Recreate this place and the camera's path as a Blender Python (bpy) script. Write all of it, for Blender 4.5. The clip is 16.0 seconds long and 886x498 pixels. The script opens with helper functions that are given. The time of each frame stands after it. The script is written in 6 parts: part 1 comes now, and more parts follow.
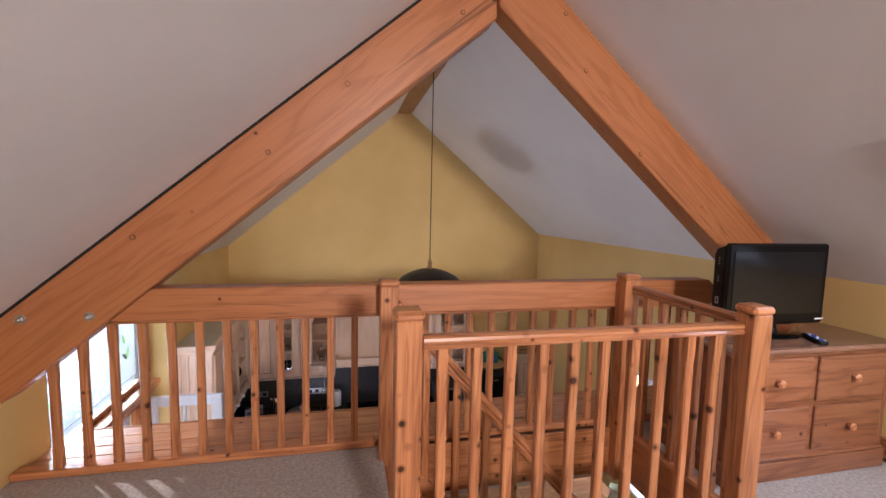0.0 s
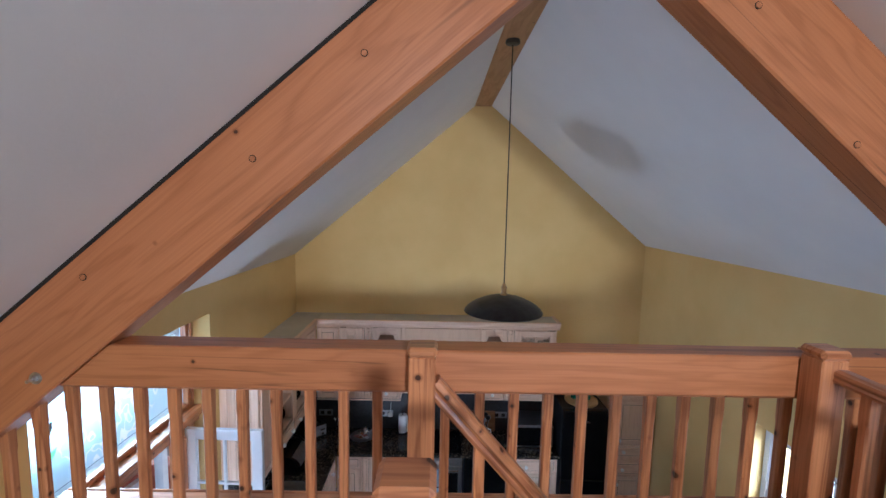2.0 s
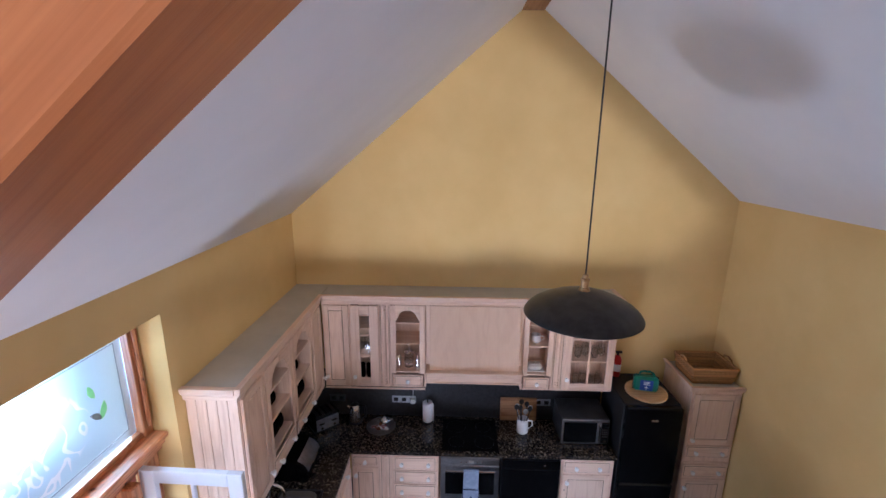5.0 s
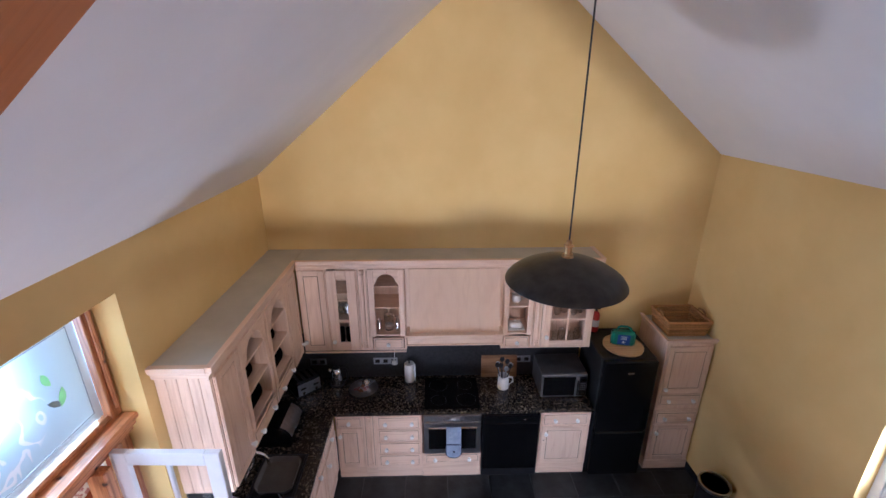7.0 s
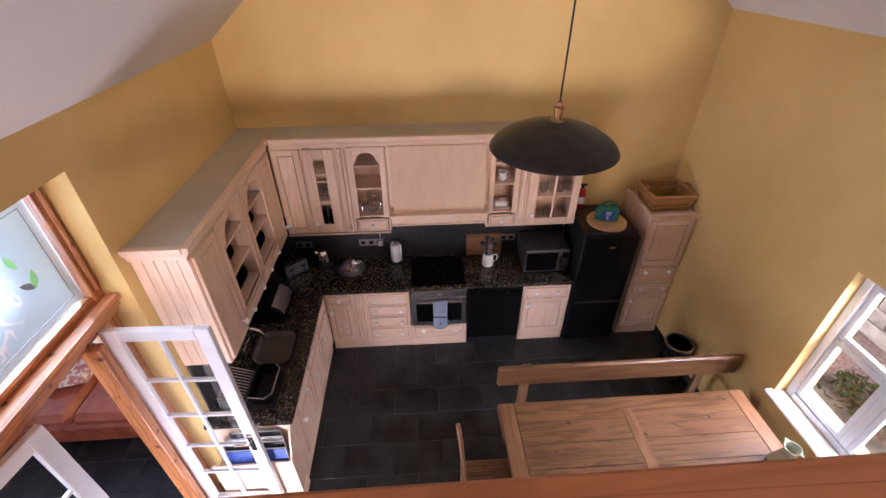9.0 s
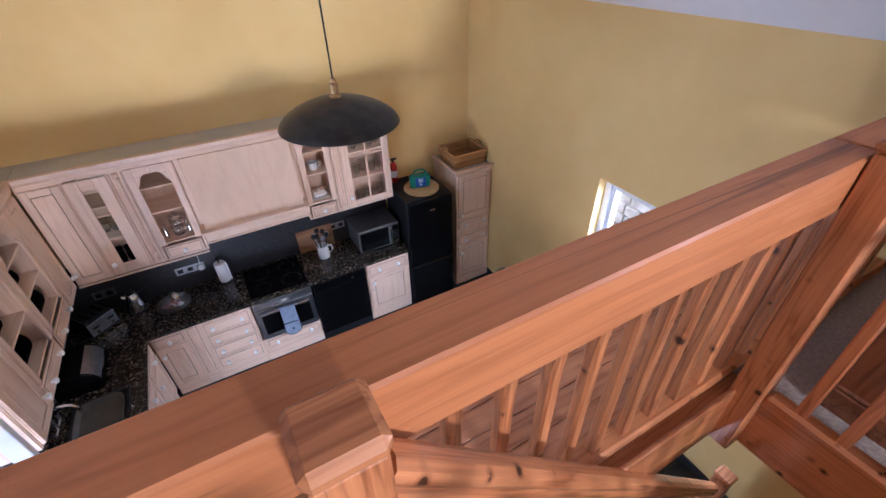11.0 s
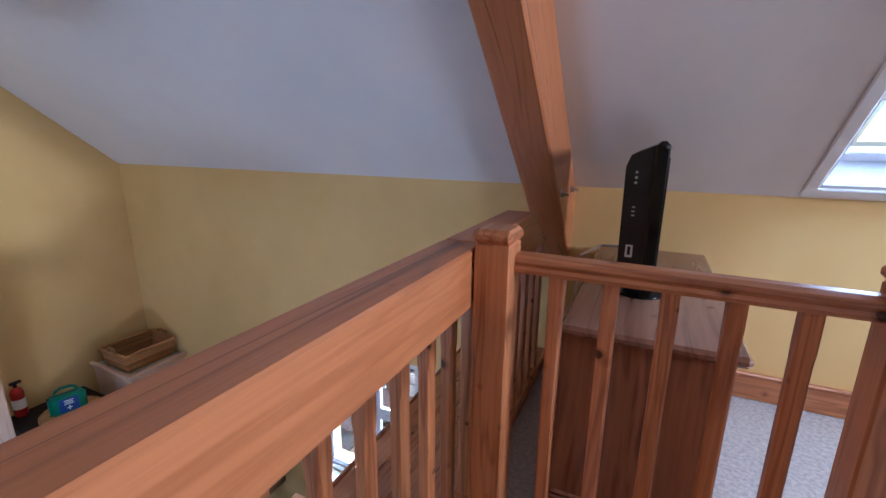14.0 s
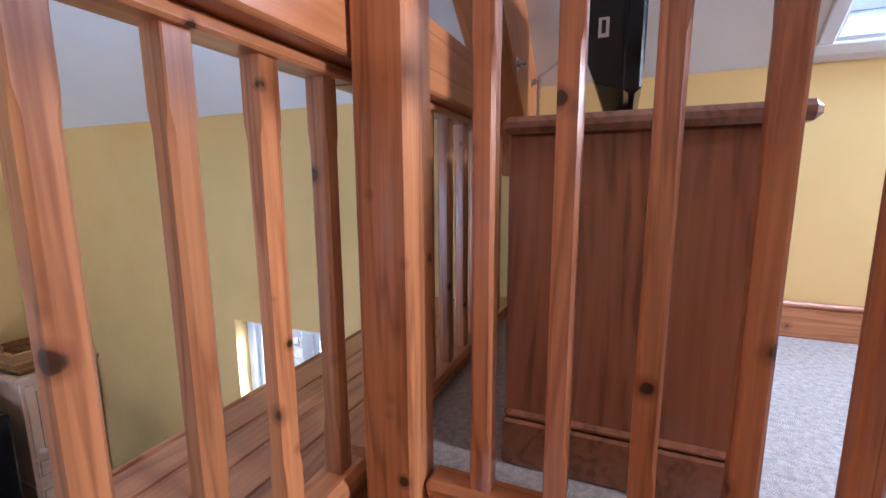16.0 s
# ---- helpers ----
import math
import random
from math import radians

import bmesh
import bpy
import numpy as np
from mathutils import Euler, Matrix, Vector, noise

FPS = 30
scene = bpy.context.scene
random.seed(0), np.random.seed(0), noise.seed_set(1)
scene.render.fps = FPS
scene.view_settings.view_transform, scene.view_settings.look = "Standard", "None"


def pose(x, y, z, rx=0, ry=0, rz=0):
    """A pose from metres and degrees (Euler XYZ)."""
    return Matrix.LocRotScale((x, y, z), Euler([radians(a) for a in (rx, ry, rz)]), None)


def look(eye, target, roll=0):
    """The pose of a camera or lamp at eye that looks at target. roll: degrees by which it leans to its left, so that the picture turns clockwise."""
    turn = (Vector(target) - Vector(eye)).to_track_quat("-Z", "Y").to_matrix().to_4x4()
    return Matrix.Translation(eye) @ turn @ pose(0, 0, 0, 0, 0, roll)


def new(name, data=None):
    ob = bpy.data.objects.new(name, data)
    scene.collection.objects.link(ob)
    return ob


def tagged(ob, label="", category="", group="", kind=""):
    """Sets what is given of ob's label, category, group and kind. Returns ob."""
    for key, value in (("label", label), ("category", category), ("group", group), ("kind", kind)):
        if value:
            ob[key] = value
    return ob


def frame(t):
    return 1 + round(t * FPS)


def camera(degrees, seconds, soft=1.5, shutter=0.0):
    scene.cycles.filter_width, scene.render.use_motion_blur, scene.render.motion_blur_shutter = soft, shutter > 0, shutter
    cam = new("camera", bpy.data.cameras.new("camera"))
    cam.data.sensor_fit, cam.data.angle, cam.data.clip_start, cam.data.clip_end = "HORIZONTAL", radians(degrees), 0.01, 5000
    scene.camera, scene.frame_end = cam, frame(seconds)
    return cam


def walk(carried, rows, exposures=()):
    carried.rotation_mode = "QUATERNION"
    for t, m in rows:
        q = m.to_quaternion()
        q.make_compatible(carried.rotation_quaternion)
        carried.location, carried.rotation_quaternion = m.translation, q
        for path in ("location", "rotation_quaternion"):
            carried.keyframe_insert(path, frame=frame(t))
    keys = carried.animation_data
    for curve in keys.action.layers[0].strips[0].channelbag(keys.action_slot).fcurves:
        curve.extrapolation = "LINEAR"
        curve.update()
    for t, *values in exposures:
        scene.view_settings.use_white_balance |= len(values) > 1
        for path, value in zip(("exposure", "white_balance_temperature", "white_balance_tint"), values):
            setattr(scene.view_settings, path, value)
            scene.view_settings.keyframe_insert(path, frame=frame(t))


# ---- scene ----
cam = camera(91.9, 16.0)
PATH = [
    (0, (-0.065, -0.002, 1.339), (0.367, 1.941, 1.149), 1.3),
    (0.5, (-0.002, 0.234, 1.361), (0.33, 2.197, 1.164), 1.1),
    (1, (0.055, 0.422, 1.379), (0.301, 2.396, 1.174), 1.2),
    (1.5, (0.151, 0.611, 1.423), (0.267, 2.597, 1.217), 1.2),
    (2, (0.19, 0.763, 1.45), (0.212, 2.752, 1.241), 1.2),
    (2.5, (0.163, 0.984, 1.473), (0.137, 2.972, 1.261), 1.3),
    (3, (0.125, 1.207, 1.49), (0.064, 3.192, 1.257), 1.5),
    (5.5, (0.01, 1.98, 1.502), (-0.02, 3.903, 0.955), 0.2),
    (6, (0.017, 1.994, 1.531), (0.017, 3.904, 0.937), 0.1),
    (6.5, (0.015, 2.022, 1.535), (0.045, 3.923, 0.912), 0.0),
    (7, (0.024, 2.063, 1.531), (0.079, 3.94, 0.842), 0.1),
    (7.5, (0.024, 2.131, 1.483), (0.094, 3.922, 0.596), -0.1),
    (8, (0.024, 2.16, 1.443), (0.099, 3.844, 0.366), -0.1),
    (10.5, (0.125, 1.986, 1.402), (0.572, 3.525, 0.205), -2.2),
    (11, (0.126, 1.915, 1.395), (0.895, 3.327, 0.207), -1.5),
    (11.5, (0.11, 1.846, 1.386), (1.171, 3.134, 0.284), -0.6),
    (12, (0.135, 1.778, 1.377), (1.428, 2.969, 0.425), 0.0),
    (12.5, (0.271, 1.775, 1.359), (1.745, 2.881, 0.581), 0.5),
    (13, (0.395, 1.773, 1.285), (1.995, 2.771, 0.618), 0.5),
    (13.5, (0.475, 1.816, 1.216), (2.159, 2.712, 0.614), 0.4),
    (14, (0.553, 1.885, 1.184), (2.305, 2.715, 0.697), 0.5),
    (14.5, (0.686, 1.909, 1.015), (2.46, 2.711, 0.557), 0.2),
    (15, (0.772, 1.854, 0.862), (2.575, 2.601, 0.423), -0.0),
    (15.5, (0.835, 1.833, 0.696), (2.649, 2.574, 0.295), -0.2),
    (16, (0.931, 1.859, 0.58), (2.751, 2.625, 0.263), -0.3),
]
EXPOSURES = [
    (0.0, 0.0, 5800, 20), (0.5, -0.03, 5400, 15), (1.0, -0.05, 5050, 10), (2.0, -0.06, 4820, 8), (3.0, -0.12, 4850, 8), (5.5, 0.46, 5080, 19), (6.5, 0.48, 5150, 19), (7.0, 0.46, 5150, 19), (7.5, 0.36, 5250, 20), (8.0, 0.40, 6150, 30),
    (10.5, 0.66, 5450, 21), (11.0, 0.74, 4950, 17), (11.5, 0.74, 4650, 15), (12.0, 0.70, 4300, 15), (12.5, 0.60, 4250, 12), (13.5, 0.16, 4700, 14), (14.5, 0.15, 4750, 15), (15.0, 0.16, 4900, 17), (15.5, 0.60, 4850, 14), (16.0, 0.84, 4750, 11),
]
walk(cam, [(t, look(eye, target, roll)) for t, eye, target, roll in PATH], EXPOSURES)


# ---- world, sun, large lights ----
w = bpy.data.worlds.new("sky")
scene.world = w
w.use_nodes = True
sky = w.node_tree.nodes.new("ShaderNodeTexSky")
sky.sky_type, sky.sun_disc = "NISHITA", False
SUN_EL, SUN_AZ = radians(17), radians(-45)
sky.sun_elevation, sky.sun_rotation = SUN_EL, SUN_AZ
w.node_tree.links.new(sky.outputs[0], w.node_tree.nodes["Background"].inputs[0])
w.node_tree.nodes["Background"].inputs[1].default_value = 0.13
sun_to = Vector((math.sin(SUN_AZ) * math.cos(SUN_EL), math.cos(SUN_AZ) * math.cos(SUN_EL), math.sin(SUN_EL)))
sun = new("sun", bpy.data.lights.new("sun", "SUN"))
sun.data.energy, sun.data.angle, sun.data.color = 4.5, radians(0.5), (1.0, 0.94, 0.85)
sun.matrix_world = look(sun_to * 30, (0, 0, 0))


def area_lamp(name, eye, target, sx, sy, power, colour):
    """A rectangular area lamp; most stand in for sky light through an opening."""
    lamp = new(name, bpy.data.lights.new(name, "AREA"))
    lamp.data.shape, lamp.data.size, lamp.data.size_y = "RECTANGLE", sx, sy
    lamp.data.energy, lamp.data.color = power, colour
    lamp.matrix_world = look(eye, target)
    return lamp


DAY = (0.78, 0.89, 1.0)
loft_lamp = area_lamp("loft_window_light", (1.22, -3.55, 1.80), (0.75, 6.0, 0.75), 0.58, 0.46, 62, (1.0, 0.88, 0.74))
loft_lamp.data.spread = radians(95)
area_lamp("rooflight_light", (2.58, 0.845, 1.43), (1.9, 0.845, 0.55), 0.6, 0.75, 13, DAY)
# Unseen fill inside the room, added as light thrown up off the floor.
area_lamp("floor_bounce_fill", (-1.25, 2.90, -2.2), (0.6, 5.2, 0.2), 0.4, 0.5, 29, (0.97, 0.97, 1.0))
area_lamp("etched_pane_light", (-2.25, 3.37, 0.12), (0.0, 3.6, -0.1), 1.35, 0.6, 17, DAY)
area_lamp("kitchen_window_light", (3.60, 3.40, -0.05), (0.2, 5.2, -0.2), 1.3, 0.6, 250, (0.90, 0.94, 1.0))


# ---- materials ----
def material(name):
    m = bpy.data.materials.new(name)
    m.use_nodes = True
    nt = m.node_tree
    return m, nt, nt.nodes["Principled BSDF"]


def node(nt, kind, **values):
    n = nt.nodes.new(kind)
    for key, value in values.items():
        n.inputs[key].default_value = value
    return n


def ramp(nt, fac, stops):
    r = nt.nodes.new("ShaderNodeValToRGB")
    while len(r.color_ramp.elements) < len(stops):
        r.color_ramp.elements.new(0.5)
    for e, (p, c) in zip(r.color_ramp.elements, stops):
        e.position, e.color = p, (*c, 1)
    nt.links.new(fac, r.inputs[0])
    return r.outputs[0]


def mixed(nt, fac, a, b, mode="MIX"):
    n = nt.nodes.new("ShaderNodeMix")
    n.data_type, n.blend_type = "RGBA", mode
    for value, slot in ((fac, n.inputs[0]), (a, n.inputs[6]), (b, n.inputs[7])):
        if hasattr(value, "links"):
            nt.links.new(value, slot)
        else:
            slot.default_value = value if isinstance(value, float) else (*value, 1)
    return n.outputs[2]


def place(nt, scale=(1, 1, 1), shift=0.0):
    """Object coordinates, scaled, and moved by a random step for each object."""
    tc, info, mp = nt.nodes.new("ShaderNodeTexCoord"), nt.nodes.new("ShaderNodeObjectInfo"), nt.nodes.new("ShaderNodeMapping")
    mul = nt.nodes.new("ShaderNodeMath")
    mul.operation = "MULTIPLY"
    mul.inputs[1].default_value = shift
    nt.links.new(info.outputs["Random"], mul.inputs[0])
    nt.links.new(mul.outputs[0], mp.inputs["Location"])
    nt.links.new(tc.outputs["Object"], mp.inputs["Vector"])
    mp.inputs["Scale"].default_value = scale
    return mp.outputs[0], info.outputs["Random"]


def bumped(nt, bsdf, height, strength, distance=0.002):
    b = node(nt, "ShaderNodeBump", Strength=strength, Distance=distance)
    nt.links.new(height, b.inputs["Height"])
    nt.links.new(b.outputs[0], bsdf.inputs["Normal"])


def wood(name, dark, light, axis, rough=0.35, fine=70.0, knots=0.0, coat=0.0, vary=0.12, broad=1.0, kscale=6.4, checks=0.0):
    """Straight-grained timber; the grain runs along the axis (0, 1 or 2) of the piece."""
    m, nt, bsdf = material(name)
    along = lambda a, b: tuple(a if i == axis else b for i in range(3))
    v, rnd = place(nt, along(0.9, 9.0 * broad), 23.0)
    n1 = node(nt, "ShaderNodeTexNoise", Scale=1.0, Detail=3.0, Roughness=0.55, Distortion=0.5)
    nt.links.new(v, n1.inputs["Vector"])
    wav = nt.nodes.new("ShaderNodeMath")
    wav.operation = "MULTIPLY"
    wav.inputs[1].default_value = 34.0
    nt.links.new(n1.outputs[0], wav.inputs[0])
    sn = nt.nodes.new("ShaderNodeMath")
    sn.operation = "SINE"
    nt.links.new(wav.outputs[0], sn.inputs[0])
    v2, _ = place(nt, along(2.5, fine), 7.0)
    n2 = node(nt, "ShaderNodeTexNoise", Scale=1.0, Detail=4.0, Roughness=0.6)
    nt.links.new(v2, n2.inputs["Vector"])
    band = nt.nodes.new("ShaderNodeMapRange")
    nt.links.new(sn.outputs[0], band.inputs[0])
    band.inputs[1].default_value = -1.0
    mid = tuple(0.5 * (a + b) for a, b in zip(dark, light))
    c1 = ramp(nt, band.outputs[0], ((0.0, light), (0.55, tuple(0.7 * a + 0.3 * b for a, b in zip(light, mid))), (0.82, mid), (1.0, dark)))
    c2 = ramp(nt, n2.outputs[0], ((0.30, dark), (0.62, light)))
    col = mixed(nt, 0.45, c1, c2)
    v4, _ = place(nt, along(0.28, 15.0), 13.0)
    check = node(nt, "ShaderNodeTexNoise", Scale=1.0, Detail=1.0, Roughness=0.4)
    nt.links.new(v4, check.inputs["Vector"])
    some = node(nt, "ShaderNodeTexNoise", Scale=2.3, Detail=1.0)
    nt.links.new(v4, some.inputs["Vector"])
    line = ramp(nt, check.outputs[0], ((0.488, (0, 0, 0)), (0.498, (1, 1, 1)), (0.502, (1, 1, 1)), (0.512, (0, 0, 0))))
    where = ramp(nt, some.outputs[0], ((0.48, (0, 0, 0)), (0.60, (checks,) * 3)))
    col = mixed(nt, mixed(nt, 1.0, line, where, "MULTIPLY"), col, tuple(0.32 * c for c in dark))
    tone = ramp(nt, rnd, ((0.0, (1 - vary,) * 3), (1.0, (1 + vary, 1 + 0.8 * vary, 1 + 0.6 * vary))))
    col = mixed(nt, 1.0, col, tone, "MULTIPLY")
    if knots:
        v3, _ = place(nt, (1, 1, 1), 41.0)
        vo = node(nt, "ShaderNodeTexVoronoi", Scale=kscale)
        nt.links.new(v3, vo.inputs["Vector"])
        wob = node(nt, "ShaderNodeTexNoise", Scale=55.0, Detail=2.0)
        nt.links.new(v3, wob.inputs["Vector"])
        tint = nt.nodes.new("ShaderNodeSeparateColor")
        nt.links.new(vo.outputs["Color"], tint.inputs[0])
        size = nt.nodes.new("ShaderNodeMapRange")
        nt.links.new(tint.outputs[0], size.inputs[0])
        size.inputs[3].default_value, size.inputs[4].default_value = knots * 0.55, knots * 1.3
        rim = nt.nodes.new("ShaderNodeMath")
        rim.operation = "MULTIPLY_ADD"
        nt.links.new(wob.outputs[0], rim.inputs[0])
        rim.inputs[1].default_value = knots * 0.22
        nt.links.new(vo.outputs["Distance"], rim.inputs[2])
        near = nt.nodes.new("ShaderNodeMath")
        near.operation = "DIVIDE"
        nt.links.new(rim.outputs[0], near.inputs[0])
        nt.links.new(size.outputs[0], near.inputs[1])
        halo = ramp(nt, near.outputs[0], ((0.0, (0.75,) * 3), (0.62, (0.55,) * 3), (1.0, (0, 0, 0))))
        halo_mix = mixed(nt, halo, col, tuple(0.5 * c * k for c, k in zip(dark, (1.1, 0.85, 0.7))))
        core = ramp(nt, near.outputs[0], ((0.0, (0.95,) * 3), (0.50, (0.9,) * 3), (0.60, (0, 0, 0))))
        col = mixed(nt, core, halo_mix, tuple(0.13 * c for c in dark))
    nt.links.new(col, bsdf.inputs["Base Color"])
    bsdf.inputs["Roughness"].default_value = rough
    bsdf.inputs["Coat Weight"].default_value = coat
    bsdf.inputs["Coat Roughness"].default_value = 0.25
    bumped(nt, bsdf, n2.outputs[0], 0.3, 0.0015)
    return m


def mottled(name, a, b, scale, rough=0.8, bump=0.1, grain=180.0, metal=0.0, depth=0.001, low=0.35, high=0.65, shift=0.0):
    """Paint, plaster, plastic, metal: a broad, faint change of tone and a fine relief."""
    m, nt, bsdf = material(name)
    v, rnd = place(nt, (1, 1, 1), shift)
    n1 = node(nt, "ShaderNodeTexNoise", Scale=scale, Detail=4.0, Roughness=0.6)
    n2 = node(nt, "ShaderNodeTexNoise", Scale=grain, Detail=2.0)
    for n in (n1, n2):
        nt.links.new(v, n.inputs["Vector"])
    nt.links.new(ramp(nt, n1.outputs[0], ((low, a), (high, b))), bsdf.inputs["Base Color"])
    bsdf.inputs["Roughness"].default_value, bsdf.inputs["Metallic"].default_value = rough, metal
    if bump:
        bumped(nt, bsdf, n2.outputs[0], bump, depth)
    return m


def glass(name, colour=(1, 1, 1), rough=0.0):
    m, nt, bsdf = material(name)
    bsdf.inputs["Base Color"].default_value = (*colour, 1)
    bsdf.inputs["Roughness"].default_value = rough
    bsdf.inputs["Transmission Weight"].default_value = 1.0
    bsdf.inputs["IOR"].default_value = 1.45
    return m


PINE_D, PINE_L = (0.275, 0.088, 0.029), (0.59, 0.252, 0.100)
pine_x, pine_y, pine_z = (wood("varnished_pine_" + "xyz"[i], PINE_D, PINE_L, i, 0.33, 100, 0.235, 0.3, 0.12, 1.5, 10.5, 0.5) for i in range(3))
beam_x = wood("truss_pine", (0.355, 0.126, 0.042), (0.485, 0.192, 0.070), 0, 0.40, 150, 0.085, 0.15, 0.05, 1.0, 4.6, 0.75)
ledge_x = wood("ledge_pine", (0.35, 0.13, 0.055), (0.60, 0.29, 0.14), 0, 0.3, 60, 0.15, 0.3, 0.12, 1.0, 8.0)
chest_x, chest_z = (wood("dark_waxed_pine_" + "xz"[k], (0.15, 0.051, 0.023), (0.33, 0.132, 0.060), i, 0.33, 60, 0.11, 0.3) for k, i in enumerate((0, 2)))
chest_y = wood("dark_waxed_pine_top", (0.16, 0.07, 0.04), (0.30, 0.15, 0.09), 0, 0.26, 60, 0.13, 0.4)
table_x = wood("old_oak_x", (0.07, 0.027, 0.010), (0.205, 0.098, 0.042), 0, 0.40, 90, 0.17, 0.1, 0.2, 1.0, 7.0, 0.7)
table_y = wood("old_oak_y", (0.13, 0.054, 0.022), (0.24, 0.118, 0.053), 1, 0.45, 55, 0.1)
table_z = wood("old_oak_z", (0.12, 0.06, 0.03), (0.28, 0.16, 0.085), 2, 0.45, 55, 0.1)
LIME_D, LIME_L = (0.69, 0.475, 0.335), (0.83, 0.62, 0.465)
limed_x, limed_y, limed_z = (wood("limed_oak_" + "xyz"[i], LIME_D, LIME_L, i, 0.5, 120, 0.0, 0.0, 0.04) for i in range(3))
cream_top = mottled("cabinet_roof_board", (0.50, 0.46, 0.38), (0.58, 0.53, 0.44), 3, 0.75, 0.05)
yellow = mottled("yellow_wall_paint", (0.72, 0.50, 0.185), (0.78, 0.56, 0.225), 1.3, 0.85, 0.25, 90, 0, 0.0012)
white_plaster = mottled("white_ceiling_paint", (0.76, 0.745, 0.73), (0.82, 0.80, 0.785), 0.9, 0.9, 0.3, 70, 0, 0.0015)
carpet_mat = mottled("beige_carpet", (0.40, 0.35, 0.31), (0.60, 0.54, 0.49), 60, 0.97, 1.0, 330, 0, 0.006)
slate = mottled("black_slate", (0.006, 0.0065, 0.007), (0.048, 0.050, 0.054), 2.6, 0.42, 0.6, 30, 0, 0.003, 0.34, 0.74, 31.0)
grout = mottled("dark_grout", (0.055, 0.055, 0.057), (0.085, 0.085, 0.087), 20, 0.9)
black_gloss = mottled("black_enamel", (0.003, 0.003, 0.0035), (0.005, 0.005, 0.0055), 6, 0.18, 0.03)
black_plastic = mottled("black_plastic", (0.010, 0.010, 0.011), (0.018, 0.018, 0.020), 9, 0.42, 0.1)
screen_mat = mottled("television_screen", (0.005, 0.006, 0.008), (0.008, 0.009, 0.011), 3, 0.16, 0.0)
dark_panel = mottled("dark_stone_upstand", (0.018, 0.018, 0.020), (0.035, 0.034, 0.036), 30, 0.35, 0.1)
steel = mottled("brushed_steel", (0.42, 0.42, 0.43), (0.55, 0.55, 0.56), 40, 0.32, 0.1, 300, 1.0)
chrome = mottled("chrome", (0.75, 0.75, 0.76), (0.82, 0.82, 0.83), 10, 0.12, 0.0, 100, 1.0)
brass = mottled("aged_brass", (0.30, 0.17, 0.07), (0.46, 0.28, 0.13), 60, 0.35, 0.2, 200, 1.0)
lamp_metal = mottled("dark_pewter_shade", (0.030, 0.028, 0.026), (0.055, 0.050, 0.046), 12, 0.42, 0.2, 120, 0.55)
white_paint = mottled("white_joinery_paint", (0.74, 0.76, 0.80), (0.80, 0.82, 0.85), 5, 0.4, 0.1)
ceramic = mottled("white_ceramic", (0.72, 0.70, 0.66), (0.80, 0.78, 0.74), 8, 0.2, 0.03)
cream_enamel = mottled("pale_green_enamel", (0.40, 0.42, 0.30), (0.50, 0.51, 0.38), 9, 0.3, 0.05)
knob_mat = mottled("ivory_knob", (0.86, 0.84, 0.80), (0.91, 0.89, 0.85), 30, 0.3, 0.05)
towel_blue = mottled("grey_blue_towel", (0.22, 0.27, 0.36), (0.30, 0.35, 0.45), 30, 0.95, 0.8, 260, 0, 0.003)
navy = mottled("navy_trim", (0.010, 0.014, 0.035), (0.016, 0.02, 0.05), 30, 0.9, 0.4)
paper = mottled("white_paper", (0.78, 0.78, 0.77), (0.84, 0.84, 0.83), 30, 0.9, 0.3)
green_plastic = mottled("green_first_aid_plastic", (0.005, 0.14, 0.085), (0.012, 0.19, 0.115), 8, 0.35, 0.05)
label_blue = mottled("blue_label", (0.01, 0.045, 0.25), (0.02, 0.07, 0.33), 8, 0.5, 0.0)
red_paint = mottled("red_enamel", (0.45, 0.012, 0.01), (0.55, 0.02, 0.015), 8, 0.3, 0.0)
leather = mottled("red_leather", (0.30, 0.075, 0.04), (0.44, 0.13, 0.075), 5, 0.24, 0.5, 90, 0, 0.002)
cushion_mat = mottled("pale_cushion_cloth", (0.45, 0.20, 0.20), (0.75, 0.68, 0.66), 18, 0.9, 0.4, 200, 0, 0.001, 0.48, 0.52)
curtain_mat = mottled("grey_curtain", (0.58, 0.58, 0.60), (0.70, 0.70, 0.72), 6, 0.9, 0.4, 220)
wicker = wood("woven_willow", (0.22, 0.10, 0.035), (0.52, 0.29, 0.11), 0, 0.5, 120, 0.0, 0.1, 0.25)
birch = wood("birch_board", (0.50, 0.30, 0.13), (0.66, 0.43, 0.21), 0, 0.45, 60)
walnut_board = wood("brown_chopping_board", (0.20, 0.09, 0.035), (0.36, 0.19, 0.085), 0, 0.45, 50, 0.08)
# Near-black for peg rings, and for shade painted in gaps and slots.
joint_shade = mottled("dark_joint_and_shade", (0.012, 0.009, 0.007), (0.022, 0.016, 0.012), 20, 0.9, 0.0)
line_brown = mottled("brown_panel_line", (0.22, 0.14, 0.09), (0.30, 0.20, 0.13), 30, 0.7, 0.0)
clear = glass("clear_glass")
clear.node_tree.nodes["Principled BSDF"].inputs["Roughness"].default_value = 0.02


